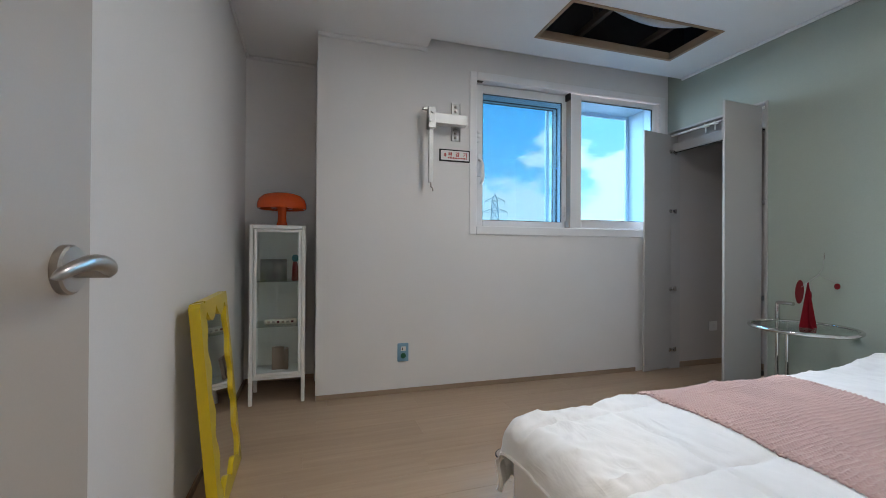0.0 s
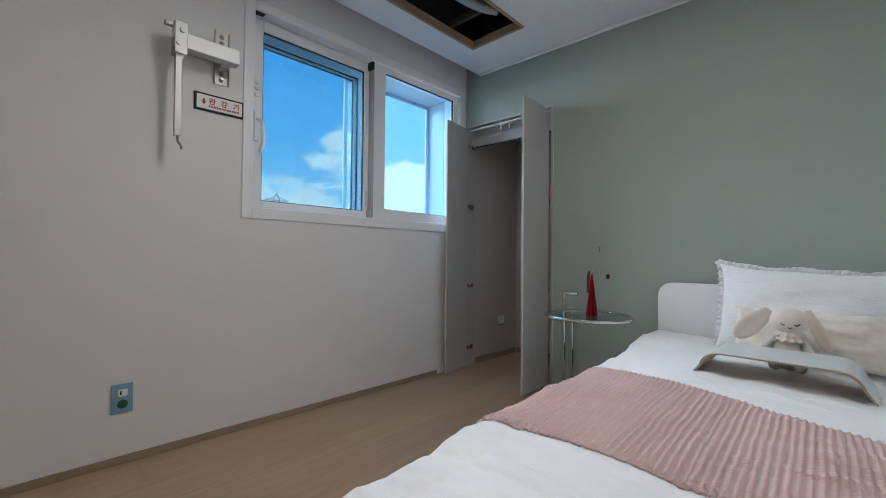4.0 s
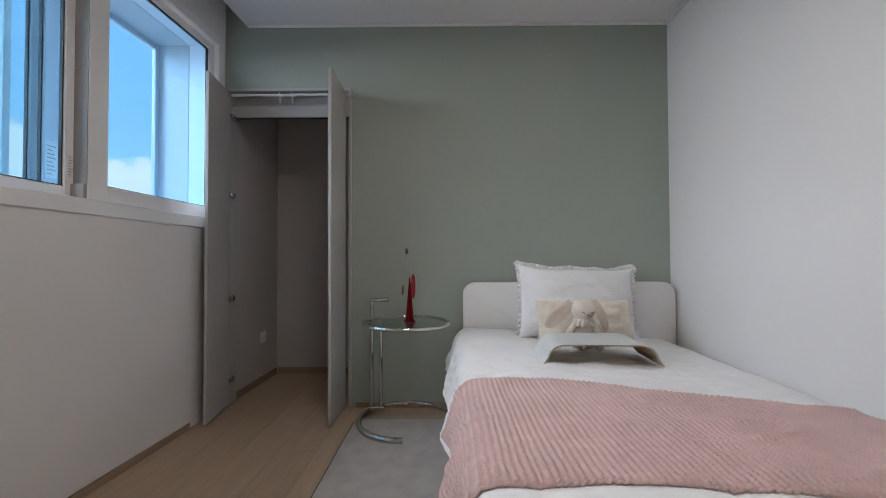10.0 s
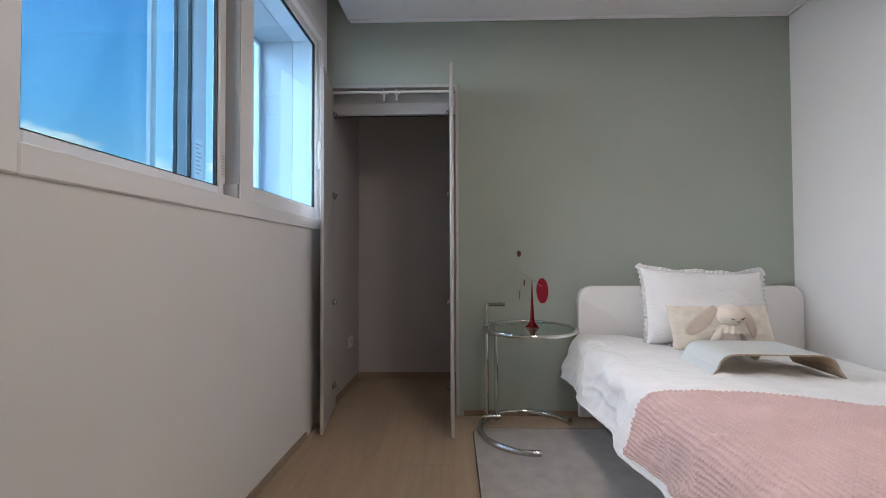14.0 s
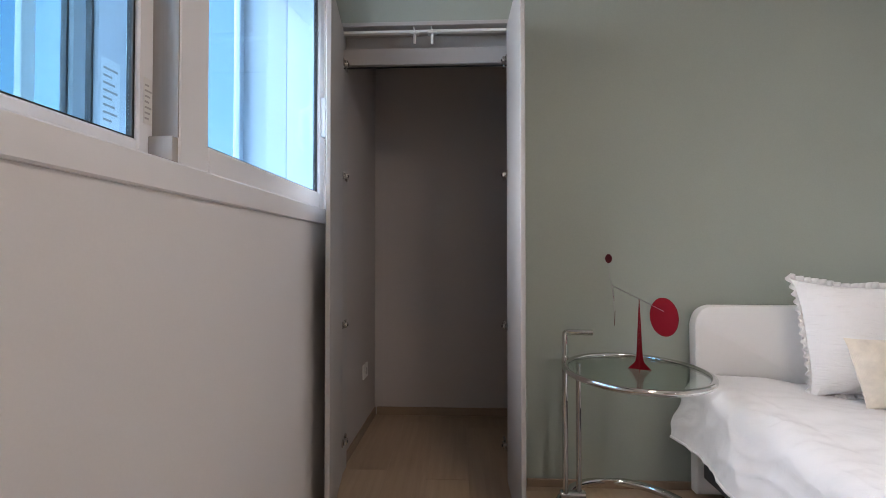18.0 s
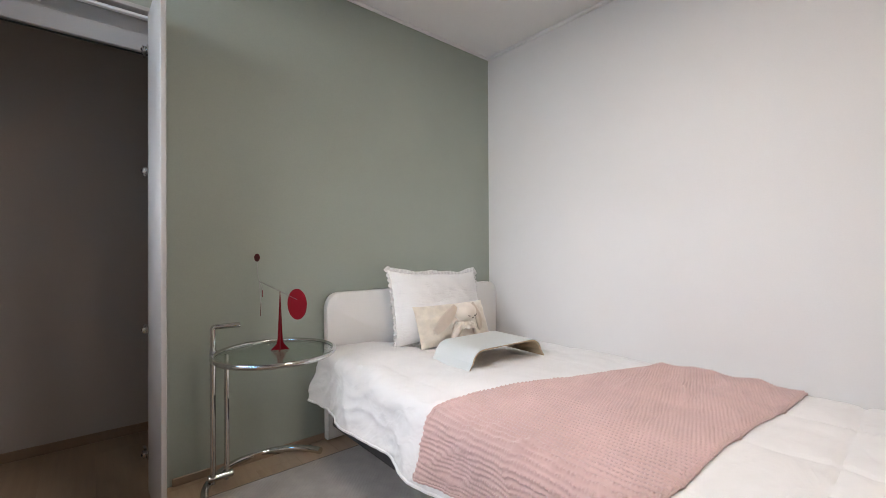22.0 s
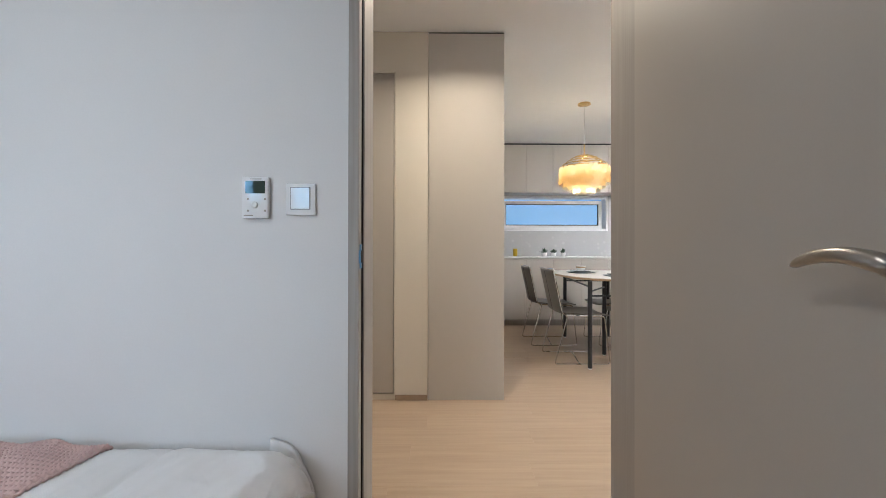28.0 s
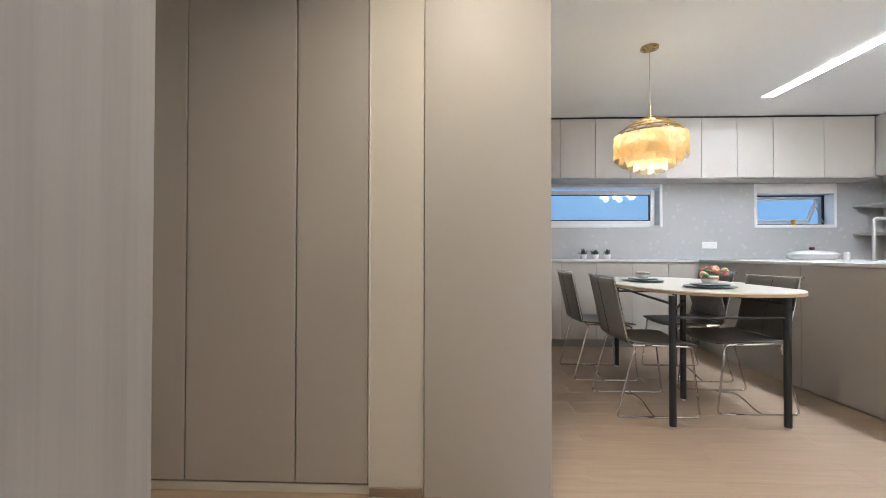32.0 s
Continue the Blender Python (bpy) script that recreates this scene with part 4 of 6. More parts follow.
# ---- bedroom door, swung open along the left wall ----
rd = thing("door_1", "open taupe bedroom door with a nickel lever handle", "door", m=pose(DX0 + 0.027, 0.008, 0, 0, 0, -2.4), kind="structure")
LW = 0.872
bm = B()
box(bm, -0.040, 0.0, 0.012, 0.0, LW, DZ - 0.006, 0.002)
leaf = part("leaf", bm, M_ROOMDOOR, rd)


def lever(parent, x, s):
    bm = B()
    lathe(bm, [(0, 0), (0.036, 0), (0.036, 0.010), (0.033, 0.013), (0, 0.013)], 36, pose(x, LW - 0.068, 0.99, 0, 90 * s, 0))
    rose = part("rose", bm, M_STEEL, parent, "round nickel rose")
    bm = B()
    cyl(bm, (x + s * 0.013, LW - 0.068, 0.99), (x + s * 0.058, LW - 0.068, 0.99), 0.0125, 18)
    part("neck", bm, M_STEEL, rose)
    bm = B()

    def f(t, a):
        r1, r2 = (0.0135 * (1 - 0.5 * t)) * (0.02 + min(1, 9 * t + 0.55) * min(1, 9 * (1 - t))), 0.011 * (1 - 0.5 * t) * min(1, 9 * t + 0.55) * (0.02 + min(1, 9 * (1 - t)))
        return (x + s * (0.055 + 0.006 * math.sin(3.1 * t)) + r2 * math.cos(a), LW - 0.062 - 0.145 * t, 0.99 + 0.012 * math.sin(3.6 * t) + r1 * math.sin(a))
    sheet(bm, f, span(0, 1, 24), [2 * math.pi * i / 16 for i in range(17)])
    bmesh.ops.remove_doubles(bm, verts=bm.verts, dist=0.0003)
    part("lever", bm, M_STEEL, rose)


lever(leaf, 0.0, 1)
bm = B()
lathe(bm, [(0, 0), (0.031, 0), (0.031, 0.008), (0, 0.010)], 32, pose(-0.040, LW - 0.062, 0.99, 0, -90, 0))
cyl(bm, (-0.048, LW - 0.062, 0.99), (-0.062, LW - 0.062, 0.99), 0.010, 14)
part("back_rose", bm, M_STEEL, leaf)
bm = B()
box(bm, -0.033, LW - 0.0005, 0.960, -0.010, LW + 0.0018, 1.024, 0.001)
lp = part("latch_plate", bm, M_BLUEFILM, leaf, "latch plate under blue film")
bm = B()
box(bm, -0.027, LW + 0.0018, 0.980, -0.014, LW + 0.012, 1.003, 0.002)
part("latch_bolt", bm, M_CHROME, lp)
for zz in (0.968, 1.016):
    bm = B()
    lathe(bm, [(0, 0), (0.0045, 0), (0.004, 0.002), (0, 0.002)], 12, pose(-0.0205, LW + 0.0018, zz, -90))
    part("screw", bm, M_STEEL, lp)
bm = B()
box(bm, -0.034, LW - 0.0002, 0.60, -0.008, LW + 0.0008, 0.738)
lab = part("label", bm, M_SIGN, leaf, "white and magenta certification label")
bm = B()
for a, b in ((0.716, 0.738), (0.684, 0.688), (0.655, 0.660), (0.612, 0.616)):
    box(bm, -0.034, LW + 0.0009, a, -0.008, LW + 0.0014, b)
part("print", bm, M_MAGENTA, lab)
bm = B()
for i in range(16):
    if i not in (3, 8, 12):
        box(bm, -0.031, LW + 0.0009, 0.606 + 0.0066 * i, -0.031 + 0.018 * (0.55 + 0.45 * ((i * 5) % 4) / 3), LW + 0.0013, 0.6085 + 0.0066 * i)
part("print", bm, M_TRIM, lab)
for zz in (0.25, 1.1, 1.93):
    bm = B()
    cyl(bm, (-0.044, 0.004, zz - 0.05), (-0.044, 0.004, zz + 0.05), 0.006, 10)
    part("hinge", bm, M_STEEL, leaf)

# ---- thermostat and light switch ----
th = thing("thermostat", "white wall thermostat with a dark screen and round knob", "thermostat", m=pose(0.006, 0, 0.003))
bm = B()
box(bm, 0.703, 0.0005, 1.102, 0.784, 0.020, 1.230, 0.004, 2)
body = part("body", bm, M_GLOSS, th)
bm = B()
box(bm, 0.711, 0.0202, 1.178, 0.771, 0.0212, 1.216)
part("screen", bm, M_LCD, body, "dark green screen")
bm = B()
lathe(bm, [(0.0, 0), (0.0125, 0), (0.0125, 0.0008), (0.0095, 0.0008), (0.0095, 0.005), (0.0075, 0.0075), (0.004, 0.0068), (0, 0.0064)], 28, pose(0.741, 0.0202, 1.143, -90))
part("knob", bm, M_WHITE, body)
bm = B()
box(bm, 0.722, 0.0202, 1.221, 0.757, 0.0206, 1.2235)
part("printed_line", bm, M_TRIM, body)
for xx in (0.712, 0.764):
    for zz in (1.122, 1.158):
        bm = B()
        box(bm, xx - 0.004, 0.0202, zz, xx + 0.002, 0.0206, zz + 0.006)
        part("button_mark", bm, M_TRIM, body)
bm = B()
box(bm, 0.748, 0.0202, 1.109, 0.776, 0.0206, 1.112)
part("maker_mark", bm, M_TRIM, body)
sw = thing("light_switch", "white square light switch with one rocker", "light switch", m=pose(0.006, 0, 0.003))
bm = B()
box(bm, 0.560, 0.0005, 1.113, 0.652, 0.0105, 1.211, 0.003, 2)
part("plate", bm, M_GLOSS, sw)
bm = B()
box(bm, 0.5755, 0.0106, 1.130, 0.6375, 0.0109, 1.1985)
part("gap", bm, M_BLACKMETAL, sw, "dark gap round the rocker")
bm = B()
box(bm, 0.5775, 0.0110, 1.1315, 0.6365, 0.0128, 1.1975, 0.0008)
bmesh.ops.rotate(bm, verts=bm.verts, cent=(0.6, 0.0125, 1.16), matrix=Matrix.Rotation(radians(-1.5), 3, "Z"))
part("rocker", bm, M_GLOSS, sw)

# ---- yellow wavy mirror leaning on the left wall ----
mir = thing("leaning_mirror", "floor mirror with a wavy yellow frame leaning on the wall", "mirror", m=pose(-0.356, 2.047, 0.0, 0, -5.2, 0))
MW, MH = 0.262, 0.822


def wavy(n=46):
    """The opening: wavy sides, three points at the top and at the bottom."""
    y0, y1, z0, z1 = -MW + 0.062, MW - 0.034, 0.04, MH - 0.038
    out = []
    for i in range(n):
        u = i / n
        out.append((y0 + (y1 - y0) * u, z1 - 0.050 * abs(math.sin(math.pi * (u - 0.1) / 0.4)) ** 0.8))
    for i in range(n):
        u = i / n
        out.append((y1 - 0.014 * (1 - math.cos(2 * math.pi * u * 4.5)), z1 - 0.042 * abs(math.sin(math.pi * 0.9 / 0.4)) * (1 - u) * 0.3 + (z0 - z1) * u))
    for i in range(n):
        u = 1 - i / n
        out.append((y0 + (y1 - y0) * u, z0 + 0.042 * abs(math.sin(math.pi * (u - 0.1) / 0.4))))
    for i in range(n):
        u = 1 - i / n
        out.append((y0 + 0.016 * (1 - math.cos(2 * math.pi * u * 4.5 + 0.9)), z1 + (z0 - z1) * u))
    return out


bm = B()
inn = wavy()
v_in0 = [bm.verts.new((0.0, y, z)) for y, z in inn]
n = len(inn)
outer = []
for y, z in inn:
    cy, cz = y, z - MH / 2
    k = max(abs(cy) / MW, abs(cz) / (MH / 2))
    outer.append((cy / k, cz / k + MH / 2))
v_out0 = [bm.verts.new((0.0, y, z)) for y, z in outer]
v_in1 = [bm.verts.new((-0.014, y, z)) for y, z in inn]
v_out1 = [bm.verts.new((-0.038, y, z)) for y, z in outer]
for i in range(n):
    j = (i + 1) % n
    for a, b in ((v_in0, v_out0), (v_out0, v_out1), (v_in1, v_in0), (v_out1, v_in1)):
        bm.faces.new((a[i], a[j], b[j], b[i]))
part("frame", bm, M_YELLOW, mir, "glossy yellow wavy frame", smooth=False)
bm = B()
box(bm, -0.016, -MW + 0.02, 0.02, -0.011, MW - 0.02, MH - 0.02)
part("mirror_glass", bm, M_MIRROR, mir, "silvered glass", smooth=False)

# ---- white display cabinet with its contents ----
CX0, CX1, CYF, CYB, CH = -0.415, -0.068, 3.0, 3.30, 1.182
dc = thing("display_cabinet", "white metal display cabinet with glass doors on legs", "cabinet")
bm = B()
for x in (CX0, CX1 - 0.024):
    for y in (CYF, CYB - 0.024):
        bm2 = B()
        box(bm2, x, y, 0.0, x + 0.024, y + 0.024, CH, 0.003)
        part("leg", bm2, M_WHITE, dc)
bm.free()
bm = B()
box(bm, CX0 + 0.0245, CYF, CH - 0.024, CX1 - 0.0245, CYB, CH - 0.0005, 0.002)
box(bm, CX0, CYF + 0.025, CH - 0.024, CX0 + 0.024, CYB - 0.025, CH - 0.0005, 0.002)
box(bm, CX1 - 0.024, CYF + 0.025, CH - 0.024, CX1, CYB - 0.025, CH - 0.0005, 0.002)
part("top_panel", bm, M_WHITE, dc)
bm = B()
box(bm, CX0 + 0.0245, CYF + 0.002, 0.165, CX1 - 0.0245, CYB - 0.002, 0.187, 0.002)
part("bottom_panel", bm, M_WHITE, dc)
bm = B()
box(bm, CX0 + 0.0245, CYB - 0.012, 0.187, CX1 - 0.0245, CYB - 0.006, CH - 0.0245)
part("back_panel", bm, M_WHITE, dc)
bm = B()
frame_box(bm, CX0 + 0.027, 0.19, CX1 - 0.027, CH - 0.028, CYF - 0.002, CYF + 0.016, 0.018, 0.002)
dd = part("door", bm, M_WHITE, dc)
bm = B()
box(bm, CX0 + 0.044, CYF + 0.005, 0.207, CX1 - 0.044, CYF + 0.009, CH - 0.045)
g = part("pane", bm, M_GLASS, dd, smooth=False)
g.visible_shadow = False
bm = B()
lathe(bm, [(0, 0), (0.006, 0), (0.007, 0.008), (0.009, 0.012), (0, 0.015)], 16, pose(CX1 - 0.036, CYF - 0.002, 0.70, 90))
part("knob", bm, M_WHITE, dd)
for x in (CX0 + 0.01, CX1 - 0.014):
    bm = B()
    box(bm, x, CYF + 0.026, 0.19, x + 0.004, CYB - 0.026, CH - 0.028)
    g = part("side_pane", bm, M_GLASS, dc, smooth=False)
    g.visible_shadow = False
for zz in (0.505, 0.805):
    bm = B()
    box(bm, CX0 + 0.026, CYF + 0.02, zz, CX1 - 0.026, CYB - 0.014, zz + 0.006, 0.001)
    g = part("shelf", bm, M_TABLEGLASS, dc, "clear glass shelf", smooth=False)
    g.visible_shadow = False
ph = thing("photo_print", "grey photographic print standing on the glass shelf", "picture")
bm = B()
box(bm, -0.36, 3.12, 0.8115, -0.19, 3.128, 0.955, 0.001)
part("print", bm, M_PICT, ph)
bm = B()
lathe(bm, [(0, 0), (0.022, 0), (0.024, 0.006), (0.018, 0.10), (0.013, 0.125), (0, 0.125)], 24, pose(-0.135, 3.08, 0.8115))
bo = solo("figurine_bottle", bm, M_RED, "red bottle with a round teal stopper", "bottle")
bm = B()
lathe(bm, [(0, 0), (0.012, 0.002), (0.024, 0.018), (0.024, 0.03), (0.014, 0.048), (0, 0.05)], 24, pose(-0.135, 3.08, 0.937))
part("stopper", bm, M_TEAL, bo, "teal round stopper")
od = thing("patterned_box", "long cream patterned box on the glass shelf", "box", m=pose(-0.225, 3.11, 0.5115))
bm = B()
box(bm, -0.105, -0.03, 0, 0.105, 0.03, 0.034, 0.012, 3)
part("box_body", bm, M_CREAM, od)
for k in range(6):
    bm = B()
    box(bm, -0.085 + 0.03 * k, -0.0312, 0.011, -0.068 + 0.03 * k, -0.0301, 0.024)
    part("printed_patch", bm, (M_BOOK, M_TRIM, M_DARKRED)[k % 3], od)
bm = B()
box(bm, -0.285, 3.15, 0.1875, -0.205, 3.17, 0.345, 0.002)
solo("book", bm, M_BOOK, "tan book standing in the cabinet", "book")
bm = B()
box(bm, -0.203, 3.13, 0.1875, -0.178, 3.20, 0.33, 0.002)
solo("book", bm, M_BOOK, "brown book standing in the cabinet", "book")

# ---- orange mushroom lamp on the cabinet ----
ml = thing("table_lamp", "glossy orange mushroom table lamp on the cabinet", "lamp", m=pose(-0.225, 3.13, CH))
bm = B()
lathe(bm, [(0, 0.165), (0.08, 0.158), (0.13, 0.135), (0.150, 0.118), (0.157, 0.117), (0.162, 0.130), (0.161, 0.152), (0.152, 0.182), (0.126, 0.210), (0.075, 0.227), (0, 0.232)], 48)
part("shade", bm, M_ORANGE, ml, "wide domed shade")
bm = B()
lathe(bm, [(0, 0), (0.036, 0), (0.038, 0.004), (0.030, 0.03), (0.027, 0.07), (0.034, 0.160), (0, 0.160)], 32)
part("base", bm, M_ORANGE, ml)
for i in range(4):
    bm = B()
    lathe(bm, [(0, 0), (0.02, 0.003), (0.026, 0.016), (0.018, 0.03), (0, 0.034)], 16, pose(0.075 * math.cos(0.8 + i * 1.57), 0.075 * math.sin(0.8 + i * 1.57), 0.122))
    part("socket_dome", bm, M_ORANGE, ml)


# ---- bed ----
BX0, BX1, BY0, BY1, BZ = 0.66, 2.87, 0.055, 1.325, 0.455
bed = thing("bed", "white low single bed with a curved headboard", "bed")
bm = B()
hb = []
r = 0.075
y0, y1, z0, z1 = 0.012, 1.343, 0.02, 0.805
for cx, cz, a0 in ((y1 - r, z1 - r, 0), (y0 + r, z1 - r, 90)):
    for i in range(9):
        a = radians(a0 + 90 * i / 8)
        hb.append((cx + r * math.cos(a), cz + r * math.sin(a)))
hb = [(y1, z0)] + hb + [(y0, z0)]
prism(bm, hb, 2.882, 2.930, "x", 0.006)
part("headboard", bm, M_WHITE, bed)
bm = B()
box(bm, 0.66, 1.290, 0.09, 2.88, 1.318, 0.30, 0.004)
part("side_rail", bm, M_UNDERBED, bed, "charcoal side rail")
bm = B()
box(bm, 0.66, 0.03, 0.09, 2.88, 0.058, 0.30, 0.004)
part("side_rail", bm, M_UNDERBED, bed, "charcoal side rail")
bm = B()
box(bm, 0.60, 0.055, 0.0, 0.659, 1.322, 0.40, 0.022, 4)
part("footboard", bm, M_WHITE, bed)
for yy in (0.07, 1.24):
    bm = B()
    box(bm, 1.70, yy, 0.0, 1.75, yy + 0.05, 0.0895, 0.004)
    part("leg", bm, M_BLACKMETAL, bed)
bm = B()
box(bm, 0.66, 0.06, 0.14, 2.878, 1.288, 0.20, 0.003)
part("slat_base", bm, M_BLACKMETAL, bed, "dark slatted base")
bm = B()
box(bm, 0.655, 0.05, 0.205, 2.875, 1.31, BZ - 0.03, 0.05, 4)
solo("mattress", bm, M_DUVET, "white mattress in the bed frame", "mattress")


def fold(p, amp, s, seed):
    return amp * noise.noise(Vector((p[0] * s + seed, p[1] * s * 0.8, seed)))


def drape(u, v, lift, flare=0.10, seed=0.0, wr=1.0, ridge=1.0):
    """Cloth laid flat over the bed: past the near side and the foot it hangs down."""
    ox, oy = max(0.0, BX0 - u), max(0.0, v - BY1)
    L = math.hypot(ox, oy)
    dx, dy = (-ox / L, oy / L) if L > 1e-9 else (0.0, 0.0)
    R = 0.075
    if L < R * 1.571:
        a = L / R
        out, down = R * math.sin(a), R * (1 - math.cos(a))
    else:
        out, down = R + (L - R * 1.571) * flare, R + (L - R * 1.571) * (1 - flare * 0.5)
    x, y = max(u, BX0), min(v, BY1)
    hang = min(1.0, max(0.0, (L - 0.05) / 0.15))
    along = (x if oy > ox else y) if L else 0
    wave = hang * 0.022 * math.sin(along * 13 + 2.0 * noise.noise(Vector((along * 3, seed, 0))) + seed) * min(1, L / 0.25)
    p = Vector((x + dx * (out + wave), y + dy * (out + wave), BZ + lift - down))
    w = wr * (fold((u, v), 0.015, 3.0, seed + 3) + fold((u, v * 1.7), 0.009, 8.0, seed + 9) + 0.55 * fold((u * 2.2, v), 0.012, 13.0, seed + 21))
    rid = 1 - abs(noise.noise(Vector((u * 4.5 + 0.6 * v, v * 3.2, seed + 2)))) * 2.2
    w += ridge * 0.011 * max(0.0, rid) ** 3
    wall = min(1.0, max(0.0, (v - 0.02) / 0.12))
    p.z += w * (1 - 0.6 * hang) - 0.05 * (1 - wall) ** 2
    p.x += dx * w * hang
    p.y += dy * w * hang
    return p


def quilt(u, v):
    """Puffed squares between stitched seams."""
    d = min(abs((u - 0.53 + 0.21) % 0.42 - 0.21), abs((v - 0.05 + 0.20) % 0.40 - 0.20))
    return 0.008 * (1 - math.exp(-(d / 0.085) ** 2)) - 0.008 * math.exp(-(d / 0.011) ** 2) - 0.008


bm = B()
FOOT = 0.525                         # the duvet folds only a little over the foot of the bed


def duvet(u, v):
    vv = v - 0.03 * noise.noise(Vector((u * 2.1, 0.3, 5))) * max(0, v - 1.3) * 4
    calm = min(1.0, max(0.0, (abs(u - 1.5) - 0.36) / 0.15))
    edge = min(1.0, max(0.0, (0.86 - u) / 0.2) + max(0.0, (v - 1.22) / 0.15))
    p = drape(u, vv, 0.035, 0.22, 1.0, 0.42 + 0.12 * calm + 0.12 * edge, 0.25 * calm + 0.45 * edge)
    p.z += 0.012 - 0.058 * (1 - min(v, 1.3) / 1.3) - 0.030 * max(0.0, (0.95 - u) / 0.4) ** 1.5 * (u < 0.95)
    p.z -= 0.036 * min(1.0, max(0.0, (v - 0.95) / 0.40)) ** 1.4 * (1 - min(1.0, max(0.0, (u - 2.25) / 0.4)))
    k = 0.25 + 0.75 * min(1.0, max(0.0, (1.25 - u) / 0.2))
    p.z += quilt(u, v) * k
    # tight creases at the head end and along the rumpled edges
    tight = max(min(1.0, max(0.0, (u - 1.98) / 0.1)) * (0.12 + 0.88 * math.exp(-((v - 0.56) / 0.26) ** 2)), edge)
    c1 = max(0.0, 1 - 2.6 * abs(noise.noise(Vector((u * 4.2 + v * 2.5, v * 7.5 - u * 3.0, 4.4))))) ** 2
    c2 = max(0.0, 1 - 2.4 * abs(noise.noise(Vector((u * 11.0 - v * 5, v * 9.0 + u * 4.0, 8.1))))) ** 2
    lift = tight * (0.010 * c1 + 0.0045 * c2)
    if v > BY1 + 0.05:
        p.y += lift * 0.9
    elif u < BX0 - 0.05:
        p.x -= lift * 0.9
    else:
        p.z += lift
    # it sinks where pillow, cushion and tray press on it, and rises beside the headboard
    p.z += 0.028 * math.exp(-((u - 2.75) / 0.25) ** 2 - ((v - 1.18) / 0.2) ** 2)
    return p


sheet(bm, duvet, span(FOOT, 2.868, 300), span(0.015, 1.625, 200))
dv = solo("duvet", bm, M_DUVET, "white rumpled cotton duvet spread over the bed", "duvet")
thicken(dv, 0.014)
# loose corner of the duvet hanging at the foot beside the wall
bm = B()


def corner(u, v):
    """The wall-side drop of the duvet, showing past the foot of the bed; u along the bed towards the foot, v down."""
    x = 0.70 - u * (0.105 + 0.068 * v) - 0.006 * math.sin(6 * v) * u
    return (x, 0.020 + 0.005 * math.sin(9 * u + 4 * v), 0.428 - 0.075 * u * u * (1 - v) - v * (0.345 - 0.02 * u))


sheet(bm, corner, span(0, 1, 18), span(0, 1, 18))
part("loose_corner", bm, M_DUVET, dv)
dv.children[0].modifiers.new("thickness", "SOLIDIFY").thickness = 0.012
bm = B()
sweep(bm, [duvet(u, 1.624) for u in span(FOOT, 2.866, 160)], 0.006, 6)
part("piping", bm, M_DUVET, dv)
bm = B()
sweep(bm, [duvet(FOOT + 0.001, v) for v in span(0.02, 1.622, 110)], 0.006, 6)
part("piping", bm, M_DUVET, dv)

# knitted throw with raised rows
bm = B()


def throw(u, v):
    """u runs from the foot-side edge to the head-side edge, v across the bed and down its side."""
    k = min(1.0, max(0.0, (v - 0.25) / 1.1))
    lo = 1.115 + 0.065 * k + 0.02 * noise.noise(Vector((v * 1.8, 2.0, 7)))
    hi = 1.685 + 0.27 * k + 0.02 * noise.noise(Vector((v * 2.2, 9.0, 3)))
    x = lo + (hi - lo) * u
    p = duvet(x, v)
    a, b = duvet(x + 0.012, v) - p, duvet(x, v + 0.012) - p
    nrm = a.cross(b).normalized()
    row = 0.5 + 0.5 * math.cos(2 * math.pi * v / 0.018)
    stitch = 0.66 + 0.34 * math.cos(2 * math.pi * (x / 0.0115 + 0.5 * round(v / 0.018)))
    d = min(u, 1 - u) * (hi - lo)
    rim = 0.0045 if 0.004 < d < 0.016 else 0.0
    base = 0.009 if d > 0.02 else 0.002 + 0.35 * d
    slack = min(1.0, max(0.0, (0.95 - v) / 0.35)) * min(1.0, d / 0.06)
    pucker = max(0.0, 1 - 2.3 * abs(noise.noise(Vector((x * 8.5 + v * 2.4, v * 2.6 - x, 6.7))))) ** 1.6
    return p + nrm * (base + 0.0066 * row ** 1.3 * stitch + rim + 0.013 * slack * pucker)


sheet(bm, throw, span(0, 1, 230), span(0.10, 1.595, 580))
tw = solo("knit_throw", bm, M_PINK, "dusty pink ribbed knit throw laid across the bed", "blanket")
for line in ([throw(0.004, v) for v in span(0.10, 1.594, 260)], [throw(0.996, v) for v in span(0.10, 1.594, 260)], [throw(u, 1.594) for u in span(0.004, 0.996, 110)]):
    bm = B()
    sweep(bm, [p + Vector((0, 0, 0.0012 * math.sin(i * 2.1))) for i, p in enumerate(line)], 0.0042, 7)
    part("edge_binding", bm, M_PINK, tw)


def cushion_mesh(w, h, d, wob=0.01, seed=0, n=36, sag=0.05):
    """A stuffed square cushion standing in the y-z plane, centred."""
    bm = B()
    def f(side):
        def g(u, v):
            a, b = 2 * u - 1, 2 * v - 1
            t = (max(0, 1 - abs(a) ** 2.6) * max(0, 1 - abs(b) ** 2.6)) ** 0.5
            pinch = 1 - sag * (1 - abs(a) ** 4) * abs(b) ** 3
            pin2 = 1 - 0.6 * sag * (1 - abs(b) ** 4) * abs(a) ** 3
            nz = wob * noise.noise(Vector((a * 2.3 + seed, b * 2.3, side))) + 0.4 * wob * noise.noise(Vector((a * 7 + seed, b * 5, side)))
            return (side * (d / 2 * t + nz * t), a * w / 2 * pin2, b * h / 2 * pinch)
        return g
    for s in (1, -1):
        sheet(bm, f(s), span(0, 1, n), span(0, 1, n))
    bmesh.ops.remove_doubles(bm, verts=bm.verts, dist=0.0006)
    return bm


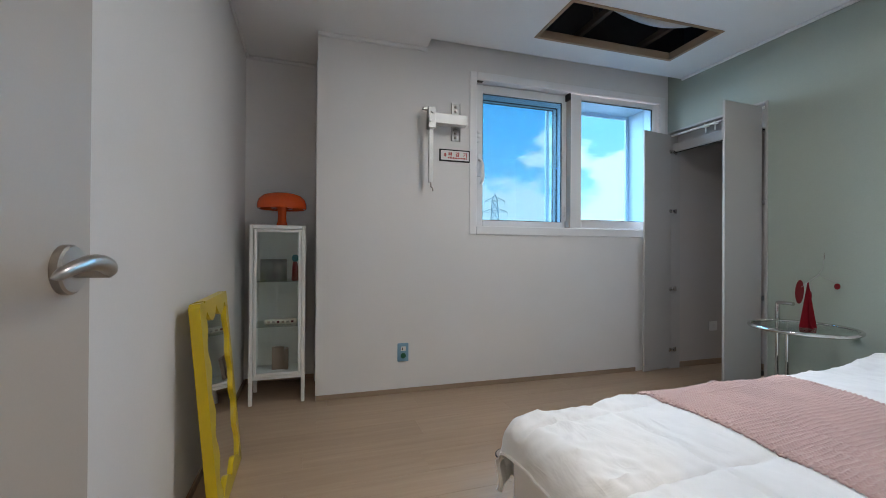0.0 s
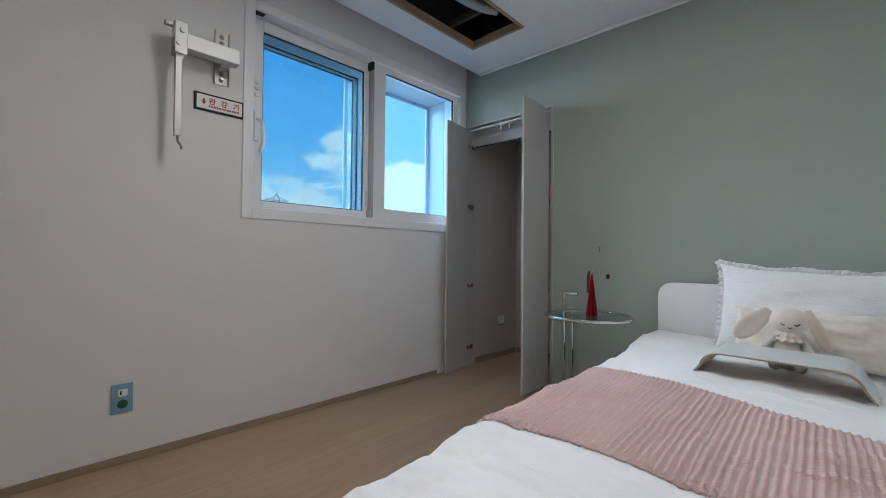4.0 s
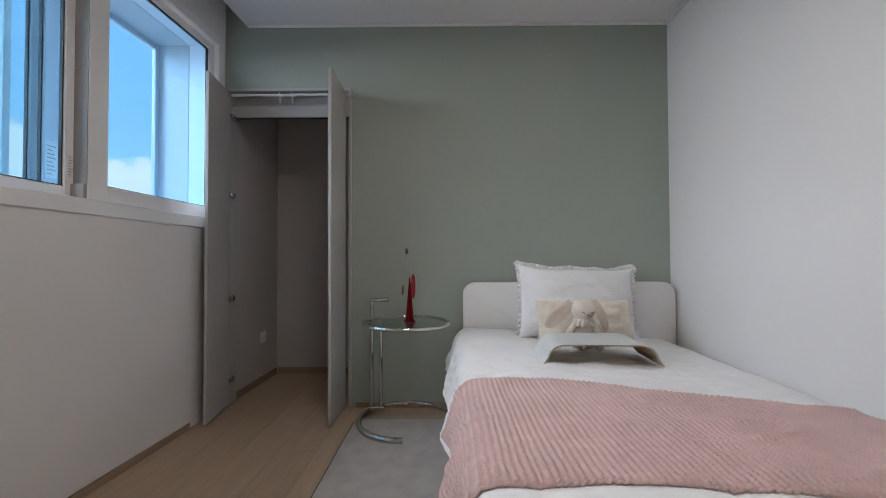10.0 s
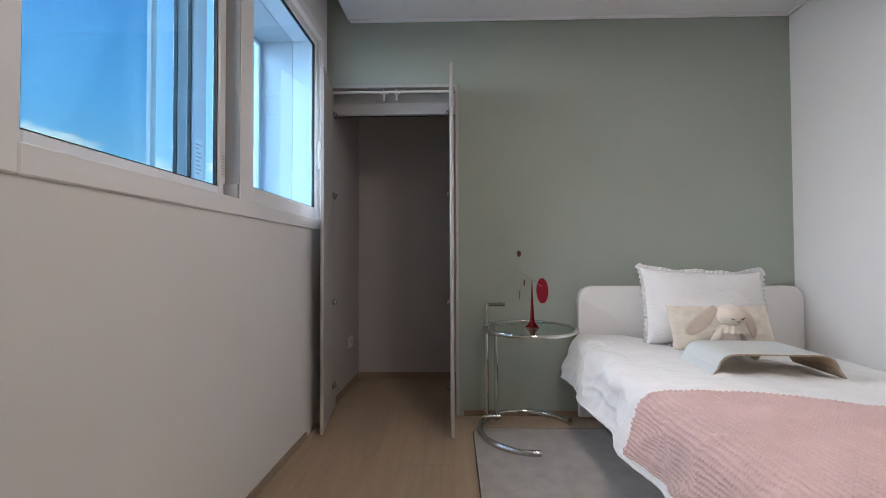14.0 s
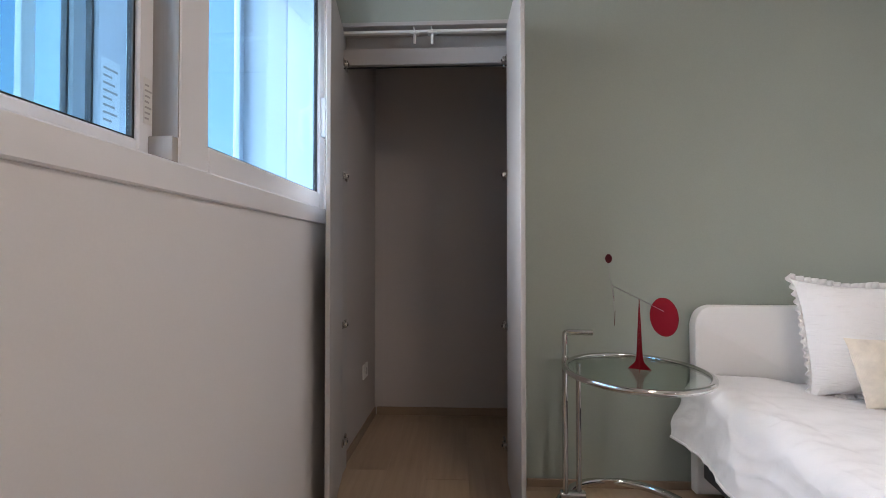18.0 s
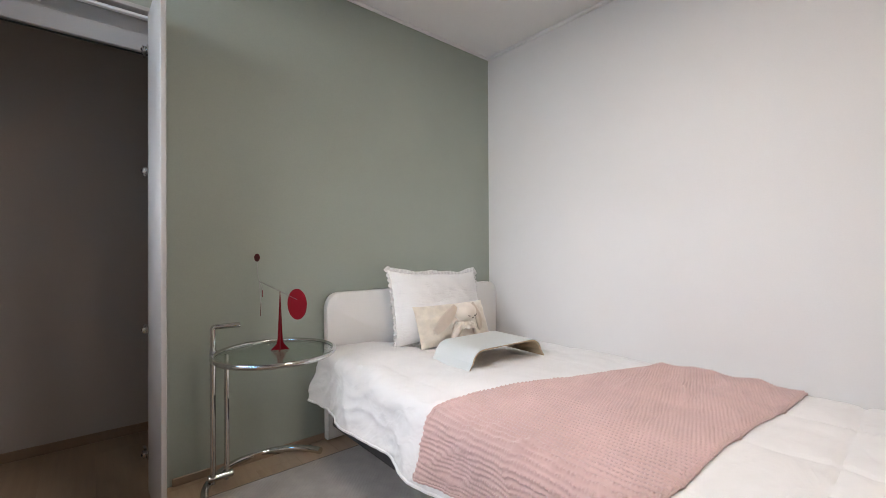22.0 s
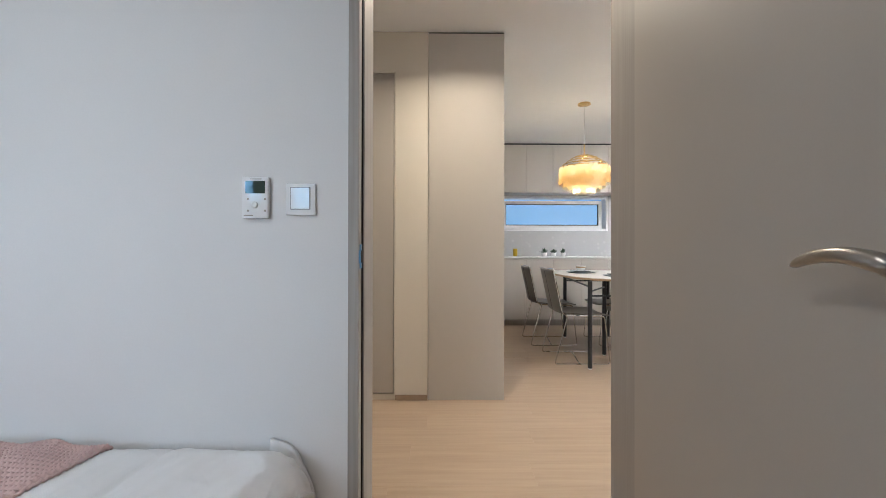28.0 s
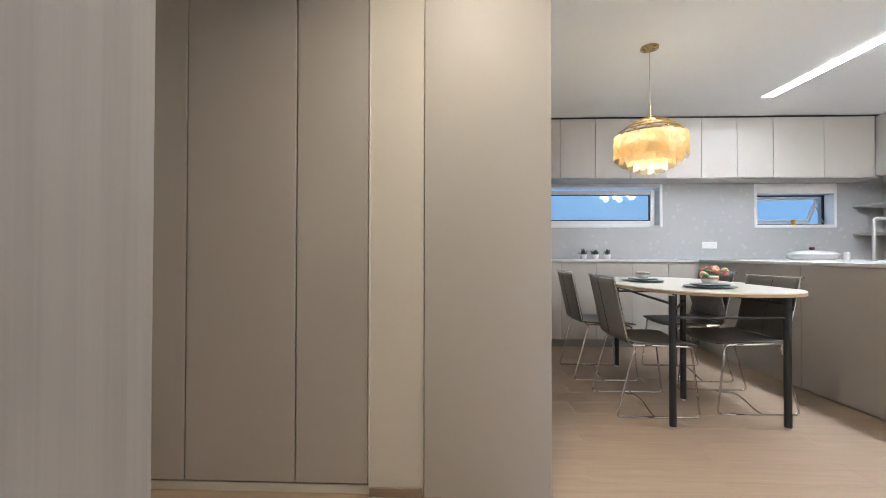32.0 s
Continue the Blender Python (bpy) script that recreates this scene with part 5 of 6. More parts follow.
def ruffle_mesh(w, h, depth=0.032, seed=0, sag=0.05):
    """A gathered frill round the seam, in the y-z plane."""
    bm = B()
    n = 760
    per = 2 * (w + h)
    rows = []
    for i in range(n):
        s = per * i / n
        if s < w:
            y, z, ny, nz = -w / 2 + s, h / 2, 0, 1
        elif s < w + h:
            y, z, ny, nz = w / 2, h / 2 - (s - w), 1, 0
        elif s < 2 * w + h:
            y, z, ny, nz = w / 2 - (s - w - h), -h / 2, 0, -1
        else:
            y, z, ny, nz = -w / 2, -h / 2 + (s - 2 * w - h), -1, 0
        a, b = 2 * y / w, 2 * z / h
        y2 = y * (1 - 0.6 * sag * (1 - abs(b) ** 4) * (abs(a) > 0.99))
        z2 = z * (1 - sag * (1 - abs(a) ** 4) * (abs(b) > 0.99))
        k = depth * (1 + 0.75 * noise.noise(Vector((s * 9, seed, 0))))
        ph = s * 2 * math.pi / 0.030 + 2.5 * noise.noise(Vector((s * 14, seed, 4)))
        row = []
        for j, t in enumerate((0, 0.5, 1.0)):
            row.append(bm.verts.new((0.008 * t * math.sin(ph) - 0.006 * t * t, y2 + ny * k * t + 0.004 * t * math.cos(ph), z2 + nz * k * t)))
        rows.append(row)
    for i in range(n):
        a, b = rows[i], rows[(i + 1) % n]
        for j in range(2):
            bm.faces.new((a[j], b[j], b[j + 1], a[j + 1]))
    return bm


pl = thing("ruffled_pillow", "white ruffled cotton pillow propped on the headboard", "pillow", m=pose(2.760, 0.670, 0.690, 2.4, 13, 2))
part("pillow_body", cushion_mesh(0.72, 0.455, 0.20, 0.018, 3, 44, 0.13), M_PILLOW, pl)
rf = part("ruffle", ruffle_mesh(0.72, 0.455, 0.020, 0, 0.13), M_PILLOW, pl, "gathered frill")
thicken(rf, 0.002, 0)
cu = thing("small_cushion", "cream fleecy rectangular cushion leaning on the pillow", "cushion", m=pose(2.625, 0.668, 0.602, 0, 20, -1))
part("cushion_body", cushion_mesh(0.54, 0.245, 0.11, 0.02, 8), M_CREAM, cu)


# ---- plush rabbit, one mesh ----
def blob(bm, c, rx, ry, rz, m=None, n=20):
    vs = bmesh.ops.create_uvsphere(bm, u_segments=n, v_segments=n // 2 + 2, radius=1)["verts"]
    mm = Matrix.Translation(c) @ (m or Matrix()) @ Matrix.Diagonal((rx, ry, rz, 1))
    bmesh.ops.transform(bm, matrix=mm, verts=vs)


bm = B()
blob(bm, (2.480, 0.728, 0.548), 0.052, 0.074, 0.085)
blob(bm, (2.460, 0.727, 0.690), 0.056, 0.064, 0.055, None, 28)
for yy in (0.768, 0.688):
    blob(bm, (2.415, yy, 0.520), 0.055, 0.020, 0.020)
    blob(bm, (2.350, yy, 0.522), 0.022, 0.022, 0.026)
blob(bm, (2.450, 0.806, 0.572), 0.020, 0.017, 0.062, pose(0, 0, 0, 34, 0, 0))
blob(bm, (2.450, 0.662, 0.565), 0.020, 0.017, 0.052, pose(0, 0, 0, -20, 0, 0))
for k, (r0, zz) in enumerate(((0.056, 0.626), (0.064, 0.608))):
    ring = [(r0 * (1 + 0.05 * math.sin(13 * a + k)), 0.004 * math.sin(13 * a), a) for a in (2 * math.pi * i / 72 for i in range(72))]
    top = [bm.verts.new((2.468 + 0.036 * math.cos(a), 0.727 + 0.040 * math.sin(a), zz + 0.020)) for r, w, a in ring]
    low = [bm.verts.new((2.468 + r * 0.9 * math.cos(a), 0.727 + r * math.sin(a), zz + w)) for r, w, a in ring]
    und = [bm.verts.new((2.468 + 0.034 * math.cos(a), 0.727 + 0.038 * math.sin(a), zz + 0.010)) for r, w, a in ring]
    for i in range(72):
        j = (i + 1) % 72
        bm.faces.new((top[i], top[j], low[j], low[i])), bm.faces.new((low[i], low[j], und[j], und[i]))


def ear(root, tip, width, bulge):
    """A broad hanging ear: a flat tapered leaf, hollowed on the inner face."""
    root, tip = Vector(root), Vector(tip)
    d = (tip - root).normalized()
    side = d.cross(Vector((-1, 0, 0))).normalized()
    first_face = len(bm.faces)
    for face in (1, -1):
        def f(t, w):
            half = width * (math.sin(math.pi * min(1.0, 0.16 + 0.84 * t)) ** 0.55) * (0.62 + 0.5 * t)
            dish = -0.010 * (1 - w * w) * math.sin(math.pi * t) + 0.009 * face * (1 - w ** 4) * min(1, 6 * t + 0.3) * min(1, 8 * (1 - t))
            return root + d * (tip - root).length * t + side * half * w + Vector((-bulge * math.sin(math.pi * t) - dish, 0, 0))
        sheet(bm, f, span(0, 1, 16), span(-1, 1, 10))
    bm.faces.ensure_lookup_table()
    for k in range(160):
        if 1 <= k % 10 <= 8 and k < 150:
            bm.faces[first_face + k].material_index = 2


ear((2.470, 0.790, 0.728), (2.500, 0.922, 0.588), 0.047, 0.012)
ear((2.466, 0.668, 0.736), (2.470, 0.600, 0.570), 0.028, 0.020)
n1 = len(bm.faces)
for yy, dz in ((0.741, 0.0), (0.701, 0.0)):
    sweep(bm, [(2.4075 + 0.004 * abs(t), yy + 0.0115 * t, 0.684 + dz + 0.008 * (t * t - 1)) for t in span(-1, 1, 8)], 0.0024, 6)
sweep(bm, [(2.4055, 0.721 + 0.006 * t, 0.668 + 0.004 * (t * t - 1)) for t in span(-1, 1, 6)], 0.0018, 6)
bm.faces.ensure_lookup_table()
for f in bm.faces[n1:]:
    f.material_index = 1
bmesh.ops.remove_doubles(bm, verts=bm.verts, dist=0.0002)
solo("plush_rabbit", bm, [M_RABBIT, M_EYE, M_EARLINING], "ecru knitted plush rabbit with long drooping ears", "soft toy")

# ---- bent plywood bed tray ----
tr = thing("bed_tray", "pale bent plywood bed tray standing on the duvet", "tray", m=pose(2.245, 0.75, 0.475, 0, 0, -3))


def arch(hw, top, r, foot, n=8):
    out = [(-hw - 0.035, foot)]
    for sx in (-1, 1):
        seq = range(n + 1)
        for i in seq:
            t = i / n
            a = (1 - t) if sx > 0 else t
            q0, q1, q2 = Vector((sx * (hw + 0.008), top - r * 0.9)), Vector((sx * hw * 0.97, top)), Vector((sx * (hw - r * 1.2), top))
            p = q0 * (1 - a) ** 2 + q1 * 2 * a * (1 - a) + q2 * a * a
            out.append((p.x, p.y))
    out.append((hw + 0.035, foot))
    return out


def strip(bm, prof, x0, x1, th):
    up = []
    for i, p in enumerate(prof):
        a, b = Vector(prof[max(i - 1, 0)]), Vector(prof[min(i + 1, len(prof) - 1)])
        d = (b - a).normalized()
        up.append((p[0] - d.y * th, p[1] + d.x * th))
    ring = list(prof) + up[::-1]
    prism(bm, ring, x0, x1, "x")
    return bm


bm = B()
strip(bm, arch(0.225, 0.094, 0.062, 0.004), -0.125, 0.155, 0.005)
part("plywood_core", bm, M_PLY, tr, "bare plywood edge", smooth=False)
bm = B()
strip(bm, [(y, z + 0.0) for y, z in arch(0.2305, 0.0995, 0.062, 0.004)], -0.1245, 0.1545, 0.0022)
part("laminate_top", bm, M_TRAY, tr, "pale laminate surface", smooth=False)

# ---- adjustable chrome side table ----
tb = thing("side_table", "round chrome and glass adjustable bedside table", "side table")
TX, TY, TZ = 2.668, 1.683, 0.588
bm = B()
sweep(bm, [(TX + 0.247 * math.cos(a), TY + 0.247 * math.sin(a), TZ) for a in (2 * math.pi * i / 72 for i in range(72))], 0.0115, 14, True)
part("rim", bm, M_CHROME, tb)
bm = B()
lathe(bm, [(0, -0.004), (0.238, -0.004), (0.238, 0.004), (0, 0.004)], 64, pose(TX, TY, TZ))
g = part("glass_top", bm, M_TABLEGLASS, tb, "clear glass disc", smooth=False)
g.visible_shadow = False
bm = B()
sweep(bm, [(2.69 + 0.275 * math.cos(radians(a)), 1.680 + 0.275 * math.sin(radians(a)), 0.024) for a in span(181, -68, 60)], 0.0165, 14)
part("base_ring", bm, M_CHROME, tb, "open chrome base ring")
PX, PY = 2.805, 1.905
bm = B()
sweep(bm, rounded([(PX, PY, 0.03), (PX, PY, 0.705), (PX - 0.02, PY - 0.105, 0.708)], 0.012), 0.0115, 12)
part("handle_post", bm, M_CHROME, tb)
bm = B()
cyl(bm, (PX + 0.004, PY - 0.055, 0.03), (PX + 0.004, PY - 0.055, TZ - 0.008), 0.0105, 14)
part("post", bm, M_CHROME, tb)
bm = B()
cyl(bm, (PX + 0.004, PY + 0.02, 0.052), (PX + 0.002, PY - 0.08, 0.052), 0.016, 14)
part("foot_joint", bm, M_CHROME, tb)
bm = B()
cyl(bm, (PX, PY - 0.002, TZ - 0.025), (PX, PY - 0.002, TZ + 0.018), 0.0145, 14)
part("collar", bm, M_CHROME, tb)

# ---- red mobile on the table ----
mb = thing("table_mobile", "red standing mobile with hanging painted discs", "ornament")
bm = B()
mx, my, mz = 2.678, 1.662, TZ + 0.0045
tip = (mx, my, mz + 0.262)
fin = Matrix.Translation((mx, my, mz)) @ Matrix.Rotation(radians(-23), 4, "Z")
prism(bm, [(-0.048, 0), (0.048, 0), (0.002, 0.262), (-0.002, 0.262)], -0.0014, 0.0014, "y")
prism(bm, [(-0.040, 0), (-0.0016, 0), (-0.0016, 0.25), (-0.011, 0.045), (-0.016, 0.026)], -0.0014, 0.0014, "x")
prism(bm, [(0.040, 0), (0.0016, 0), (0.0016, 0.25), (0.011, 0.045), (0.016, 0.026)], -0.0014, 0.0014, "x")
bmesh.ops.transform(bm, matrix=fin, verts=bm.verts)
part("stand", bm, M_RED, mb, "tapered red sheet stand", smooth=False)
bm = B()
sweep(bm, [(2.555, 1.632, 0.825), tip, (2.840, 1.702, 0.892), (2.845, 1.703, 0.886)], 0.0016, 6)
part("arm", bm, M_WIRE, mb, "thin wire arm")


def disc(c, r, ry, nrm, material):
    bm = B()
    m = Matrix.Translation(c) @ Vector(nrm).to_track_quat("Z", "Y").to_matrix().to_4x4() @ Matrix.Diagonal((r, ry, 1, 1))
    lathe(bm, [(0, -0.001), (1, -0.001), (1, 0.001), (0, 0.001)], 40, m)
    part("disc", bm, material, mb, smooth=False)


disc((2.556, 1.632, 0.805), 0.066, 0.066, (-0.26, 0.97, 0.02), M_RED)
disc((2.886, 1.699, 1.003), 0.017, 0.019, (0.5, -0.87, 0), M_DARKRED)
disc((2.935, 1.660, 0.824), 0.018, 0.018, (0.34, 0.94, 0), M_RED)
disc((2.783, 1.713, 0.766), 0.012, 0.030, (0.34, 0.94, 0.05), M_DARKRED)
bm = B()
sweep(bm, [(2.888, 1.698, 1.0), (2.875, 1.70, 0.93), (2.840, 1.702, 0.892), (2.80, 1.712, 0.85), (2.783, 1.713, 0.79)], 0.0011, 6)
sweep(bm, [(2.840, 1.702, 0.892), (2.90, 1.675, 0.86), (2.935, 1.660, 0.84)], 0.0011, 6)
part("hanger", bm, M_WIRE, mb)

# ---- rug beside the bed ----
bm = B()
rr, ol = 0.07, []
for cx, cy, a0 in ((2.75 - rr, 1.99 - rr, 0), (0.84 + rr, 1.99 - rr, 90), (0.84 + rr, 0.9 + rr, 180), (2.75 - rr, 0.9 + rr, 270)):
    for i in range(7):
        a = radians(a0 + 15 * i)
        ol.append((cx + rr * math.cos(a), cy + rr * math.sin(a)))
prism(bm, ol, 0.001, 0.009, "z", 0.002)
rug = solo("rug", bm, M_RUG, "flat grey ribbed rug beside the bed", "rug")
bm = B()
sweep(bm, [(x, y, 0.0055) for x, y in ol], 0.0045, 6, True)
part("edge_binding", bm, M_UNDERBED, rug, "dark stitched edge")


# ---- hall downlight ----
dl = thing("downlight", "lit round recessed warm downlight in the hall ceiling", "ceiling light")
bm = B()
lathe(bm, [(0.042, 0), (0.055, 0), (0.056, -0.004), (0.044, -0.006), (0.042, 0)], 40, pose(0.036, -0.84, HALLCEIL - 0.0005))
part("trim_ring", bm, M_WHITE, dl)
bm = B()
lathe(bm, [(0, -0.002), (0.041, -0.002), (0.041, -0.004), (0, -0.004)], 32, pose(0.036, -0.84, HALLCEIL))
part("diffuser", bm, M_DOWN, dl, "glowing diffuser")

# ---- kitchen ----
UY = -4.35
uj = [-0.62, -0.996, -1.377, -1.752, -2.130, -2.509, -2.886, -3.266, -3.797, -4.323]
uc = thing("wall_cabinet_run", "greige handleless wall cabinets above the kitchen windows", "wall cabinet")
bm = B()
box(bm, -4.4, KY, 1.83, -0.25, UY - 0.022, 2.465)
part("carcass", bm, M_CAB, uc)
bm = B()
box(bm, -4.4, UY - 0.03, 2.465, -0.25, UY - 0.008, HALLCEIL)
part("shadow_gap", bm, M_BLACKMETAL, uc, "dark gap under the ceiling")
bm = B()
box(bm, -4.4, KY + 0.01, 1.808, -0.25, UY - 0.03, 1.8295)
part("underside", bm, M_CAB, uc)
for a, b in zip(uj[1:], uj):
    bm = B()
    box(bm, a + 0.002, UY - 0.021, 1.815, b - 0.002, UY, 2.463, 0.002)
    part("door", bm, M_CAB, uc)
us = thing("side_wall_cabinet", "greige wall cabinet turning the kitchen corner", "wall cabinet")
bm = B()
box(bm, KX, UY - 0.02, 1.83, -4.345, -2.6, 2.465)
part("carcass", bm, M_CAB, us)
for i in range(4):
    bm = B()
    box(bm, -4.344, UY + 0.04 + 0.43 * i, 1.815, -4.323, UY + 0.466 + 0.43 * i, 2.463, 0.002)
    part("door", bm, M_CAB, us)
ns = thing("open_shelf", "open greige shelves under the corner cabinet", "shelf")
for zz in (1.20, 1.52):
    bm = B()
    box(bm, KX, KY + 0.01, zz, -4.40, -3.2, zz + 0.025, 0.002)
    part("shelf_board", bm, M_CAB, ns)
bm = B()
box(bm, KX + 0.001, KY + 0.012, 0.94, KX + 0.012, -3.2, 1.81)
part("back_board", bm, M_CAB, ns)

CF = -4.17
bc = thing("base_cabinet_run", "greige handleless base cabinets under the window", "base cabinet")
bm = B()
box(bm, -2.42, KY, 0.09, -0.25, CF - 0.022, 0.905)
part("carcass", bm, M_CAB, bc)
bm = B()
box(bm, -2.42, KY, 0.0, -0.25, CF - 0.08, 0.0895)
part("plinth", bm, M_TRIM, bc, "dark recessed plinth")
bj = [-0.25, -0.585, -0.955, -1.32, -1.69, -2.06, -2.405]
for a, b in zip(bj[1:], bj):
    bm = B()
    box(bm, a + 0.002, CF - 0.021, 0.095, b - 0.002, CF, 0.892, 0.002)
    part("door", bm, M_CAB, bc)
PXF = -2.40
pn = thing("peninsula", "greige panelled kitchen peninsula with a white top", "kitchen island")
bm = B()
box(bm, -3.05, CF + 0.001, 0.0, PXF - 0.001, -1.3, 0.905)
part("carcass", bm, M_CAB, pn)
for a, b in ((-4.165, -2.92), (-2.916, -1.302)):
    bm = B()
    box(bm, PXF, a, 0.012, PXF + 0.018, b, 0.903, 0.002)
    part("panel", bm, M_CAB, pn)
wt = thing("worktop", "white engineered stone kitchen worktop", "worktop")
bm = B()
box(bm, -4.40, KY + 0.001, 0.906, -0.25, CF + 0.012, 0.930, 0.002)
part("back_top", bm, M_COUNTER, wt)
bm = B()
box(bm, -3.07, CF + 0.0125, 0.906, PXF + 0.03, -1.28, 0.930, 0.002)
part("peninsula_top", bm, M_COUNTER, wt)
bm = B()
box(bm, -4.40, KY + 0.001, 0.0, -3.06, CF, 0.905)
solo("corner_base_cabinet", bm, M_CAB, "greige corner base cabinet behind the peninsula", "base cabinet")

kw = thing("window_2", "white strip window above the worktop", "window", kind="structure")
bm = B()
frame_box(bm, KW1[0], KW1[2], KW1[1], KW1[3], KY - 0.16, KY + 0.006, 0.034, 0.003)
fr = part("window_frame", bm, M_PVC, kw)
bm = B()
frame_box(bm, KW1[0] + 0.05, KW1[2] + 0.036, KW1[1] - 0.034, KW1[3] - 0.06, KY - 0.13, KY - 0.08, 0.05, 0.003)
part("sash", bm, M_PVC, kw)
bm = B()
frame_box(bm, KW1[0] + 0.10, KW1[2] + 0.086, KW1[1] - 0.08, KW1[3] - 0.108, KY - 0.11, KY - 0.10, 0.012, 0)
part("gasket", bm, M_BLACK, kw)
bm = B()
box(bm, KW1[0] + 0.1, KY - 0.106, KW1[2] + 0.08, KW1[1] - 0.08, KY - 0.102, KW1[3] - 0.10)
g = part("pane", bm, M_GLASS, kw, smooth=False)
g.visible_shadow = False
kw = thing("window_3", "white strip window with a tilted-open awning sash", "window", kind="structure")
bm = B()
frame_box(bm, KW2[0], KW2[2], KW2[1], KW2[3], KY - 0.16, KY + 0.006, 0.034, 0.003, wt=0.12)
part("window_frame", bm, M_PVC, kw)
bm = B()
frame_box(bm, KW2[0] + 0.036, KW2[2] + 0.036, KW2[1] - 0.036, KW2[3] - 0.122, KY - 0.14, KY - 0.12, 0.014, 0)
part("gasket", bm, M_BLACK, kw)
bm = B()
frame_box(bm, KW2[0] + 0.05, KW2[2] + 0.05, KW2[1] - 0.05, KW2[3] - 0.14, -0.02, 0.02, 0.03, 0.002)
bmesh.ops.rotate(bm, verts=bm.verts, cent=(0, 0, KW2[3] - 0.14), matrix=Matrix.Rotation(radians(-28), 3, "X"))
bmesh.ops.translate(bm, verts=bm.verts, vec=(0, KY - 0.17, 0))
part("awning_sash", bm, M_PVC, kw, "awning sash tilted outwards")
bm = B()
cyl(bm, (KW2[0] + 0.06, KY - 0.10, KW2[2] + 0.06), (KW2[0] + 0.06, KY - 0.22, KW2[3] - 0.22), 0.005, 8)
part("stay", bm, M_STEEL, kw)
bm = B()
box(bm, -3.76, KY - 0.02, KW2[2] + 0.03, -3.73, KY + 0.02, KW2[2] + 0.09, 0.003)
part("latch", bm, M_AMBER, kw, "yellow latch tag")

# wall outlet, plants, yellow bottle, pot, faucet
ko = thing("kitchen_outlet", "white double outlet on the terrazzo wall", "outlet")
bm = B()
box(bm, -2.88, KY + 0.0005, 1.05, -2.71, KY + 0.010, 1.13, 0.003)
part("plate", bm, M_WHITE, ko)
for xx in (-2.835, -2.755):
    bm = B()
    lathe(bm, [(0, 0), (0.02, 0), (0.02, 0.003), (0, 0.001)], 18, pose(xx, KY + 0.0102, 1.09, -90))
    part("socket", bm, M_PORC, ko)


def succulent(x, y, seed):
    rnd = random.Random(seed)
    p = thing("potted_plant", "small green succulent in a white pot on the worktop", "plant", "small potted plants", pose(x, y, 0.9305))
    bm = B()
    lathe(bm, [(0, 0), (0.030, 0), (0.036, 0.03), (0.038, 0.05), (0.033, 0.05), (0.031, 0.042), (0, 0.042)], 20)
    part("pot", bm, M_PORC, p)
    bm = B()
    for i in range(34):
        a, t, L = rnd.uniform(0, 6.28), rnd.uniform(0.1, 1.25), rnd.uniform(0.05, 0.088)
        d = Vector((math.cos(a) * math.sin(t), math.sin(a) * math.sin(t), math.cos(t)))
        s = Vector((-math.sin(a), math.cos(a), 0)) * 0.010
        o = Vector((0, 0, 0.040))
        v = [bm.verts.new(q) for q in (o, o + d * L * 0.5 + s, o + d * L, o + d * L * 0.5 - s, o + d * L * 0.5 + Vector((0, 0, 0.005)))]
        bm.faces.new((v[0], v[1], v[4])), bm.faces.new((v[1], v[2], v[4])), bm.faces.new((v[2], v[3], v[4])), bm.faces.new((v[3], v[0], v[4]))
    part("leaves", bm, M_LEAF, p)


for i, xx in enumerate((-1.265, -1.395, -1.525)):
    succulent(xx, -4.42, 11 + i)
bm = B()
lathe(bm, [(0, 0), (0.028, 0), (0.03, 0.01), (0.03, 0.10), (0.024, 0.105), (0, 0.105)], 20, pose(-0.86, -4.42, 0.9305))
solo("storage_tumbler", bm, M_AMBER, "amber yellow tumbler on the worktop", "tumbler")
pt = thing("casserole", "pale low casserole pot with a knobbed lid", "cooking pot", m=pose(-3.36, -3.99, 0.9305))
bm = B()
lathe(bm, [(0, 0), (0.16, 0), (0.19, 0.02), (0.205, 0.055), (0.20, 0.057), (0, 0.05)], 36)
part("pot_body", bm, M_PORC, pt)
bm = B()
lathe(bm, [(0.206, 0.058), (0.16, 0.082), (0.06, 0.096), (0, 0.098)], 36)
part("lid", bm, M_PORC, pt)
bm = B()
lathe(bm, [(0, 0.098), (0.018, 0.098), (0.026, 0.116), (0.02, 0.126), (0, 0.126)], 20)
part("knob", bm, M_DARKRED, pt)
fc = thing("kitchen_faucet", "brushed steel square-arched kitchen faucet", "faucet")
bm = B()
sweep(bm, rounded([(-3.52, -3.55, 0.93), (-3.52, -3.55, 1.30), (-3.74, -3.50, 1.30), (-3.74, -3.50, 1.22)], 0.03), 0.014, 12)
part("spout", bm, M_GALV, fc)
bm = B()
lathe(bm, [(0, 0), (0.026, 0), (0.026, 0.012), (0.016, 0.014), (0, 0.014)], 20, pose(-3.52, -3.55, 0.9302))
part("base", bm, M_GALV, fc)
bm = B()
lathe(bm, [(0, 0), (0.024, 0), (0.024, 0.06), (0.02, 0.075), (0, 0.075)], 20, pose(-3.30, -3.56, 0.9302))
solo("soap_dispenser", bm, M_GALV, "short brushed steel dispenser beside the faucet", "dispenser")
bm = B()
box(bm, -3.99, -4.10, 0.0, -3.08, -3.2, 0.905)
solo("sink_base_cabinet", bm, M_CAB, "greige base cabinet under the sink", "base cabinet")
bm = B()
box(bm, -4.0, -4.155, 0.906, -3.075, -3.1, 0.930, 0.002)
part("sink_top", bm, M_COUNTER, wt)

